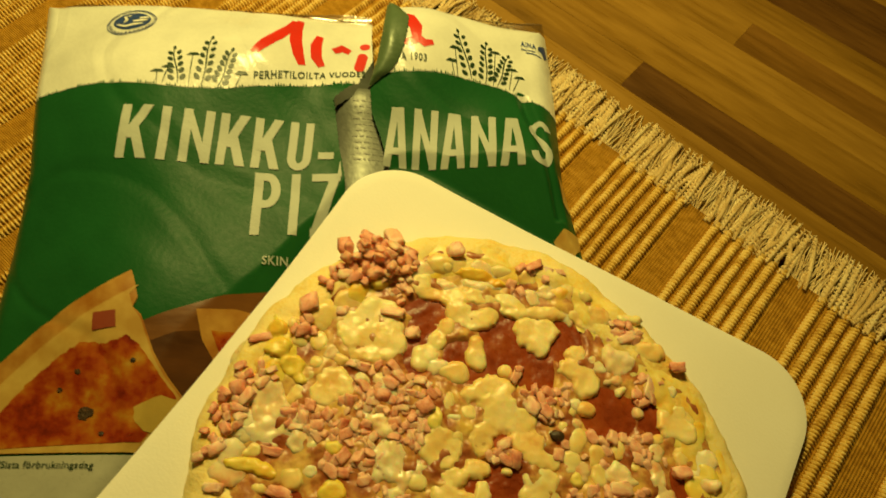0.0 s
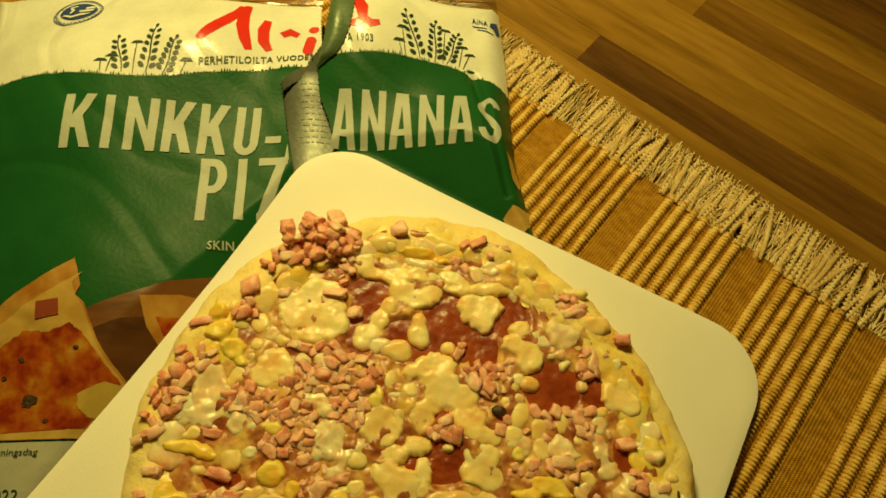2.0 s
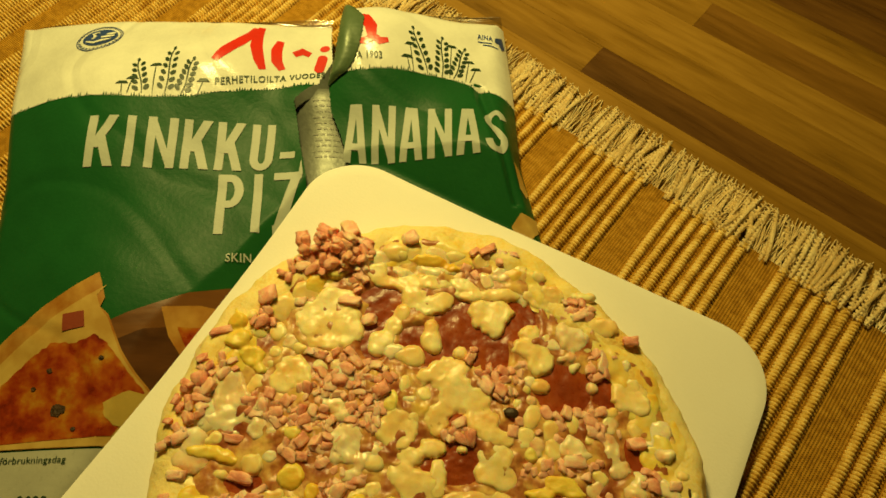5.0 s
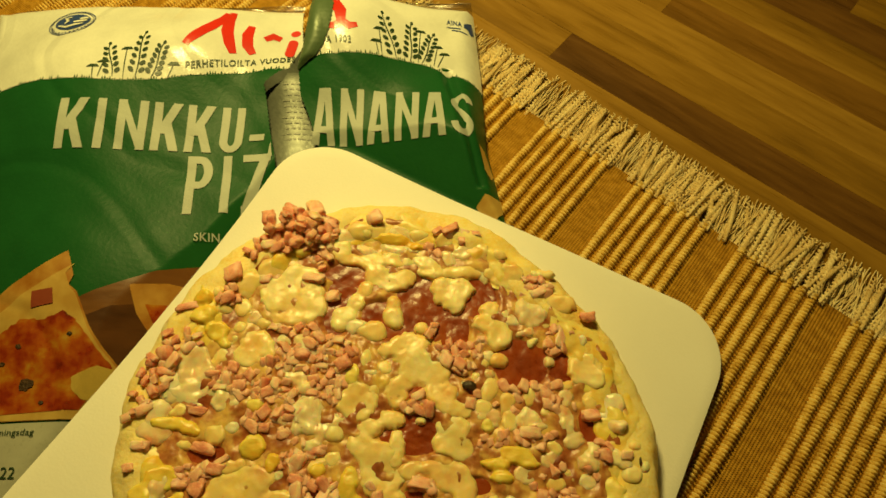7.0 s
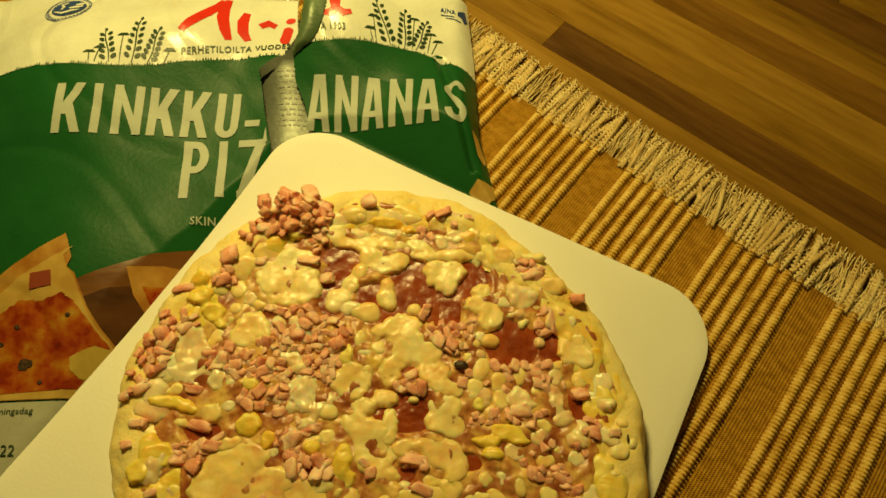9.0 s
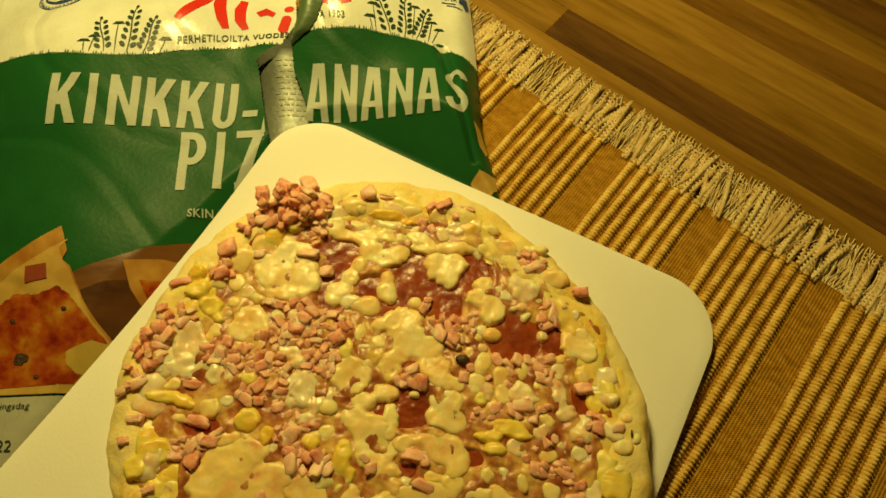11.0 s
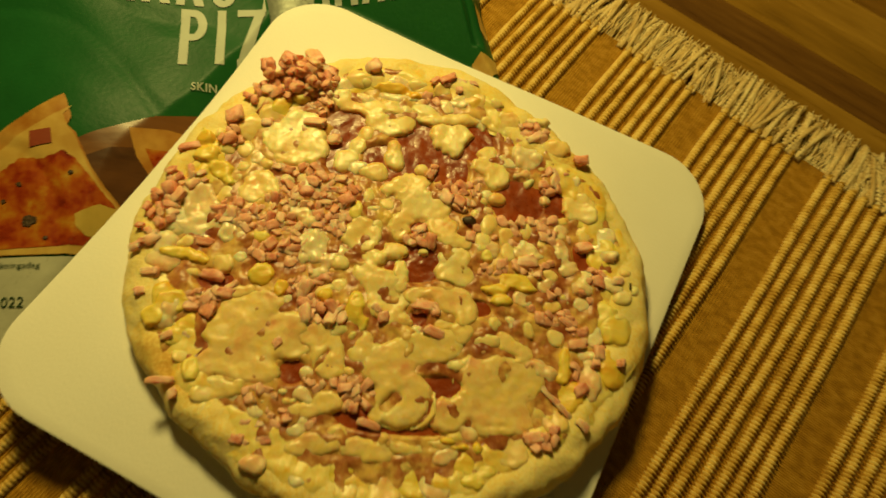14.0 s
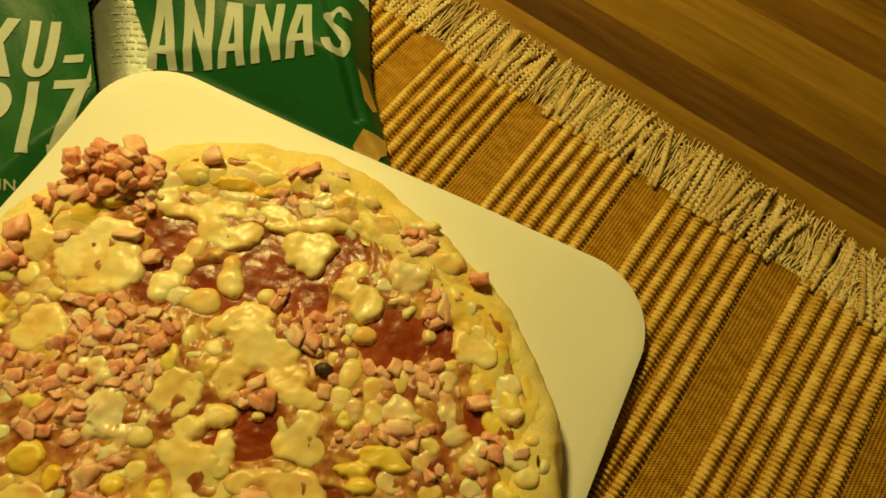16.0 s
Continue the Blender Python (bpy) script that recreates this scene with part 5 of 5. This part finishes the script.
for k in range(13):
    a = radians(200 + 140 * k / 12)
    printed("badge_text", shape(oval(-0.1172 + 0.0102 * math.cos(a), 0.2675 + 0.0092 * math.sin(a), 0.0004, 0.0007, math.degrees(a) - 90, 6)), -1, M_BLUE, "", 0.0006, holder=badge)
printed("blue_patch", shape(((0.0872, 0.2700), (0.0915, 0.2735), (0.0925, 0.2660), (0.0905, 0.2635), (0.0890, 0.2668), (0.0868, 0.2672))), 1, M_BLUE, "small blue printed flag", 0.0006)
printed("printed_line", shape(((0.0775, 0.2655), (0.0850, 0.2648), (0.0850, 0.2655), (0.0775, 0.2662))), 1, M_BLUE, "", 0.0006)
printed("printed_line", shape(((0.0800, 0.2635), (0.0885, 0.2625), (0.0885, 0.2632), (0.0800, 0.2642))), 1, M_BLUE, "", 0.0006)


def plant(side, foot, tip, pairs):
    """A printed sprig: a stem with oval leaves in pairs."""
    dx, dy = tip[0] - foot[0], tip[1] - foot[1]
    long = math.hypot(dx, dy)
    ux, uy = dx / long, dy / long
    turn = math.degrees(math.atan2(uy, ux))
    bm = stroke([(foot[0] + dx * k / 6 + 0.0006 * math.sin(k), foot[1] + dy * k / 6) for k in range(7)], 0.0007)
    for k in range(pairs):
        f = 0.12 + 0.86 * k / pairs
        size = 0.0018 * (1 - 0.25 * f)
        for s in (-1, 1):
            cx, cy = foot[0] + dx * f - uy * s * 0.0026 * (1 - 0.3 * f), foot[1] + dy * f + ux * s * 0.0026 * (1 - 0.3 * f)
            bm.faces.new([bm.verts.new((x, y, 0)) for x, y in oval(cx + ux * 0.0008, cy + uy * 0.0008, size, size * 0.66, turn + s * 40, 12)])
    bm.faces.new([bm.verts.new((x, y, 0)) for x, y in oval(tip[0], tip[1], 0.0012, 0.0008, turn, 10)])
    printed("printed_sprig", bm, side, M_DARKINK, "dark green printed sprig", 0.0006)


def umbel(side, foot, tip):
    bm = stroke([(foot[0] + (tip[0] - foot[0]) * k / 4, foot[1] + (tip[1] - foot[1]) * k / 4) for k in range(5)], 0.0005)
    x, y = tip
    bm.faces.new([bm.verts.new(p) for p in ((x - 0.0030, y - 0.0006, 0), (x + 0.0030, y - 0.0002, 0), (x + 0.0018, y + 0.0013, 0), (x - 0.0012, y + 0.0012, 0))])
    printed("printed_sprig", bm, side, M_DARKINK, "dark green printed flower head", 0.0006)


for foot, tip, pairs in (((-0.0862, 0.2245), (-0.0905, 0.2455), 5), ((-0.0762, 0.2250), (-0.0742, 0.2530), 6), ((-0.0690, 0.2252), (-0.0636, 0.2448), 6)):
    plant(-1, foot, tip, pairs)
for foot, tip in (((-0.0950, 0.2240), (-0.0955, 0.2300)), ((-0.0925, 0.2240), (-0.0912, 0.2330)), ((-0.0815, 0.2245), (-0.0815, 0.2415)), ((-0.0620, 0.2250), (-0.0590, 0.2330))):
    umbel(-1, foot, tip)
for foot, tip, pairs in (((0.0500, 0.2390), (0.0435, 0.2660), 6), ((0.0570, 0.2385), (0.0585, 0.2640), 6), ((0.0630, 0.2385), (0.0700, 0.2590), 6)):
    plant(1, foot, tip, pairs)
for foot, tip in (((0.0430, 0.2390), (0.0418, 0.2545)), ((0.0415, 0.2390), (0.0400, 0.2470)), ((0.0610, 0.2385), (0.0630, 0.2590)), ((0.0690, 0.2370), (0.0715, 0.2500)), ((0.0710, 0.2365), (0.0748, 0.2455))):
    umbel(1, foot, tip)

# the printed picture of a slice on a board
printed("printed_board", shape(((-0.0930, 0.0660), (-0.0930, 0.1090), (-0.0780, 0.1170), (-0.0560, 0.1265), (-0.0380, 0.1310), (-0.0150, 0.1330), (-0.0150, 0.0660))), -1, M_BOARD_TOP, "printed wooden board", 0.0003)
printed("printed_board", shape(((-0.0930, 0.0660), (-0.0900, 0.1020), (-0.0720, 0.1100), (-0.0560, 0.1130), (-0.0150, 0.1150), (-0.0150, 0.0660))), -1, M_BOARD, "dark printed board", 0.0005)
rim_line = [(-0.1470, 0.0880), (-0.1390, 0.0985), (-0.1270, 0.1100), (-0.1120, 0.1215), (-0.1000, 0.1290), (-0.0915, 0.1345)]
edge_line = [(-0.0900, 0.1310), (-0.0872, 0.1230), (-0.0885, 0.1190), (-0.0850, 0.1160), (-0.0790, 0.1020), (-0.0735, 0.0930), (-0.0675, 0.0850), (-0.0820, 0.0655), (-0.1420, 0.0655)]
printed("printed_slice", shape(rim_line + edge_line), -1, M_SLICE_CRUST, "printed pizza slice crust", 0.0006)
printed("printed_slice", shape([(x + 0.004, y - 0.0062) for x, y in rim_line] + [(-0.0905, 0.1240), (-0.0880, 0.1180), (-0.0850, 0.1145), (-0.0795, 0.1010), (-0.0740, 0.0920), (-0.0685, 0.0850), (-0.0825, 0.0657), (-0.1400, 0.0657)]), -1, M_SLICE_BASE, "printed pizza dough", 0.00075)
rough = []
red_line = ((-0.1385, 0.0670), (-0.1340, 0.0800), (-0.1260, 0.0900), (-0.1150, 0.1000), (-0.1050, 0.1060), (-0.0965, 0.1045), (-0.0890, 0.1080), (-0.0835, 0.1040), (-0.0785, 0.0970), (-0.0705, 0.0855), (-0.0825, 0.0662))
for k, (p, q) in enumerate(zip(red_line, red_line[1:])):
    rough += [(p[0] + (q[0] - p[0]) * i / 6 + 0.0011 * wobble(k * 3.1, i * 0.9, 1), p[1] + (q[1] - p[1]) * i / 6 + 0.0011 * wobble(k * 3.1, i * 0.9, 6)) for i in range(6)]
printed("printed_slice", shape(rough), -1, M_SLICE, "printed red topping", 0.0009)
printed("printed_ham", shape(((-0.1030, 0.1165), (-0.0945, 0.1175), (-0.0935, 0.1110), (-0.1025, 0.1095))), -1, plain("printed_ham_ink", (0.27, 0.055, 0.025)), "printed square of ham", 0.0011)
printed("printed_pineapple", shape(oval(-0.0790, 0.0835, 0.0078, 0.0055, 30, 22, 0.25, 5)), -1, M_YELLOW, "printed yellow pineapple", 0.0006)
printed("printed_pineapple", shape(oval(-0.1330, 0.0770, 0.0120, 0.0060, 20, 22, 0.3, 6)), -1, M_YELLOW, "printed yellow pineapple", 0.0006)
printed("printed_pineapple", shape(oval(-0.0752, 0.0795, 0.0088, 0.0062, 12, 22, 0.28, 3)), -1, plain("pale_pineapple_ink", (0.50, 0.35, 0.075)), "printed pale yellow pineapple", 0.0011)
for x, y, r in ((-0.1060, 0.0945, 0.00125), (-0.1015, 0.0795, 0.0028), (-0.0945, 0.0722, 0.0009), (-0.0858, 0.0985, 0.0010), (-0.1120, 0.0880, 0.0010)):
    printed("printed_olive", shape(oval(x, y, r, r * 0.8, 0, 14, 0.4, x * 900)), -1, M_BURNT, "", 0.00125)
printed("printed_slice", shape(((-0.0655, 0.1195), (-0.0520, 0.1215), (-0.0380, 0.1200), (-0.0300, 0.0900), (-0.0560, 0.0960), (-0.0630, 0.1080))), -1, M_SLICE_CRUST, "edge of a second printed slice", 0.0006)
printed("printed_slice", shape(((-0.0600, 0.1120), (-0.0400, 0.1130), (-0.0330, 0.0940), (-0.0550, 0.0990))), -1, M_SLICE, "printed red topping", 0.00075)
for pts in (((0.0885, 0.1870), (0.0915, 0.1850), (0.0950, 0.1735), (0.0935, 0.1705), (0.0905, 0.1740)), ((0.0850, 0.1560), (0.0895, 0.1610), (0.0975, 0.1600), (0.0978, 0.1530), (0.0930, 0.1480), (0.0870, 0.1510))):
    printed("printed_pineapple", shape(pts), 1, M_SLICE_BASE, "pale yellow printed pineapple", 0.0006)

# faint small print on the inside of the back film
M_PALE_INK = shade("pale_ink", [(0.44, (0.17, 0.185, 0.15)), (0.56, (0.22, 0.235, 0.195))], 900, 0.45)
print_rnd = random.Random(77)
for k in range(11):
    b, a = 0.2285 - 0.0030 * k, -0.0085 + 0.001 * (k % 3)
    bm = bmesh.new()
    while a < 0.006:
        long = print_rnd.uniform(0.0012, 0.0040)
        bm.faces.new([bm.verts.new(p) for p in ((a, b, 0), (a + long, b - 0.0001, 0), (a + long, b + 0.0008, 0), (a, b + 0.0009, 0))])
        a += long + 0.0009
    cut_fine(bm, 0.0013)
    for v in bm.verts:
        v.co = Vector((v.co.x - BAG_MID[0], v.co.y - BAG_MID[1], back_z(v.co.x, v.co.y) + 0.0002))
    part("small_print", bm, M_PALE_INK, bag)

# ---- the black dish that stands beside the food ----
dish = tagged(new("dish"), "round black dish with a polished steel rim on the mat", "dish")
DISH_R = 0.125
dish.matrix_world = pose(0.2755 + DISH_R * 0.84, 0.0155 - DISH_R * 0.54, 0.0016)


def turned(name, profile, material, n=96):
    verts = [(r * math.cos(2 * math.pi * j / n), r * math.sin(2 * math.pi * j / n), z) for r, z in profile for j in range(n)]
    return mesh_of(name, verts, grid_faces(len(profile), n, True), material)


child("bowl", turned("bowl", [(0.0005, 0.0), (0.095, 0.0), (0.108, 0.003), (0.118, 0.009), (0.1235, 0.0140), (0.1222, 0.0144), (0.116, 0.010), (0.105, 0.0050), (0.09, 0.0035), (0.0005, 0.0035)], M_BLACK), dish, "black enamelled bowl")
child("rim", turned("rim", [(0.1228 + 0.0013 * math.cos(2 * math.pi * k / 10), 0.0145 + 0.0013 * math.sin(2 * math.pi * k / 10)) for k in range(11)], M_STEEL), dish, "polished steel rim")

# ---- the table's staves ----
stave_rnd = random.Random(5)
STAVE = 0.0233


def stave(u0, u1, row, material):
    length = u1 - u0 - 0.00006
    bm = bmesh.new()
    bmesh.ops.create_cube(bm, size=1.0)
    for v in bm.verts:
        v.co = Vector((v.co.x * length, v.co.y * (STAVE - 0.00005), v.co.z * 0.016))
    bmesh.ops.bevel(bm, geom=[e for e in bm.edges if all(v.co.z > 0 for v in e.verts)], offset=0.00005, segments=1, affect="EDGES")
    ob = part("stave", bm, material, table)
    ob.location = ((u0 + u1) / 2, 0.2815 + STAVE * (row + 0.5), TABLE_Z - FLOOR_Z - 0.008 + stave_rnd.uniform(-0.00005, 0.00005))


SEEN_ROWS = {-1: ((-0.70, M_WOOD_MID), (-0.30, M_WOOD_LIGHT), (0.34, M_WOOD_MID)),
             0: ((-0.70, M_WOOD_DARK), (-0.42, M_WOOD_LIGHT), (-0.077, M_WOOD_DARK), (0.30, M_WOOD_MID)),
             1: ((-0.70, M_WOOD_LIGHT), (-0.20, M_WOOD_LIGHT), (0.24, M_WOOD_MID)),
             2: ((-0.70, M_WOOD_MID), (-0.34, M_WOOD_LIGHT), (0.32, M_WOOD_MID)),
             3: ((-0.70, M_WOOD_DARK), (-0.40, M_WOOD_LIGHT), (-0.046, M_WOOD_MID), (0.27, M_WOOD_LIGHT)),
             4: ((-0.70, M_WOOD_LIGHT), (-0.25, M_WOOD_LIGHT), (0.15, M_WOOD_MID)),
             5: ((-0.70, M_WOOD_MID), (-0.05, M_WOOD_DARK), (0.33, M_WOOD_LIGHT))}
for row in range(-26, 12):
    if row in SEEN_ROWS:
        run = list(SEEN_ROWS[row])
    else:
        run, u = [], -0.70
        while u < 0.60:
            run.append((u, stave_rnd.choice((M_WOOD_DARK, M_WOOD_MID, M_WOOD_MID, M_WOOD_LIGHT))))
            u += stave_rnd.uniform(0.28, 0.46)
    for k, (u, material) in enumerate(run):
        stave(u, run[k + 1][0] if k + 1 < len(run) else 0.66, row, material)
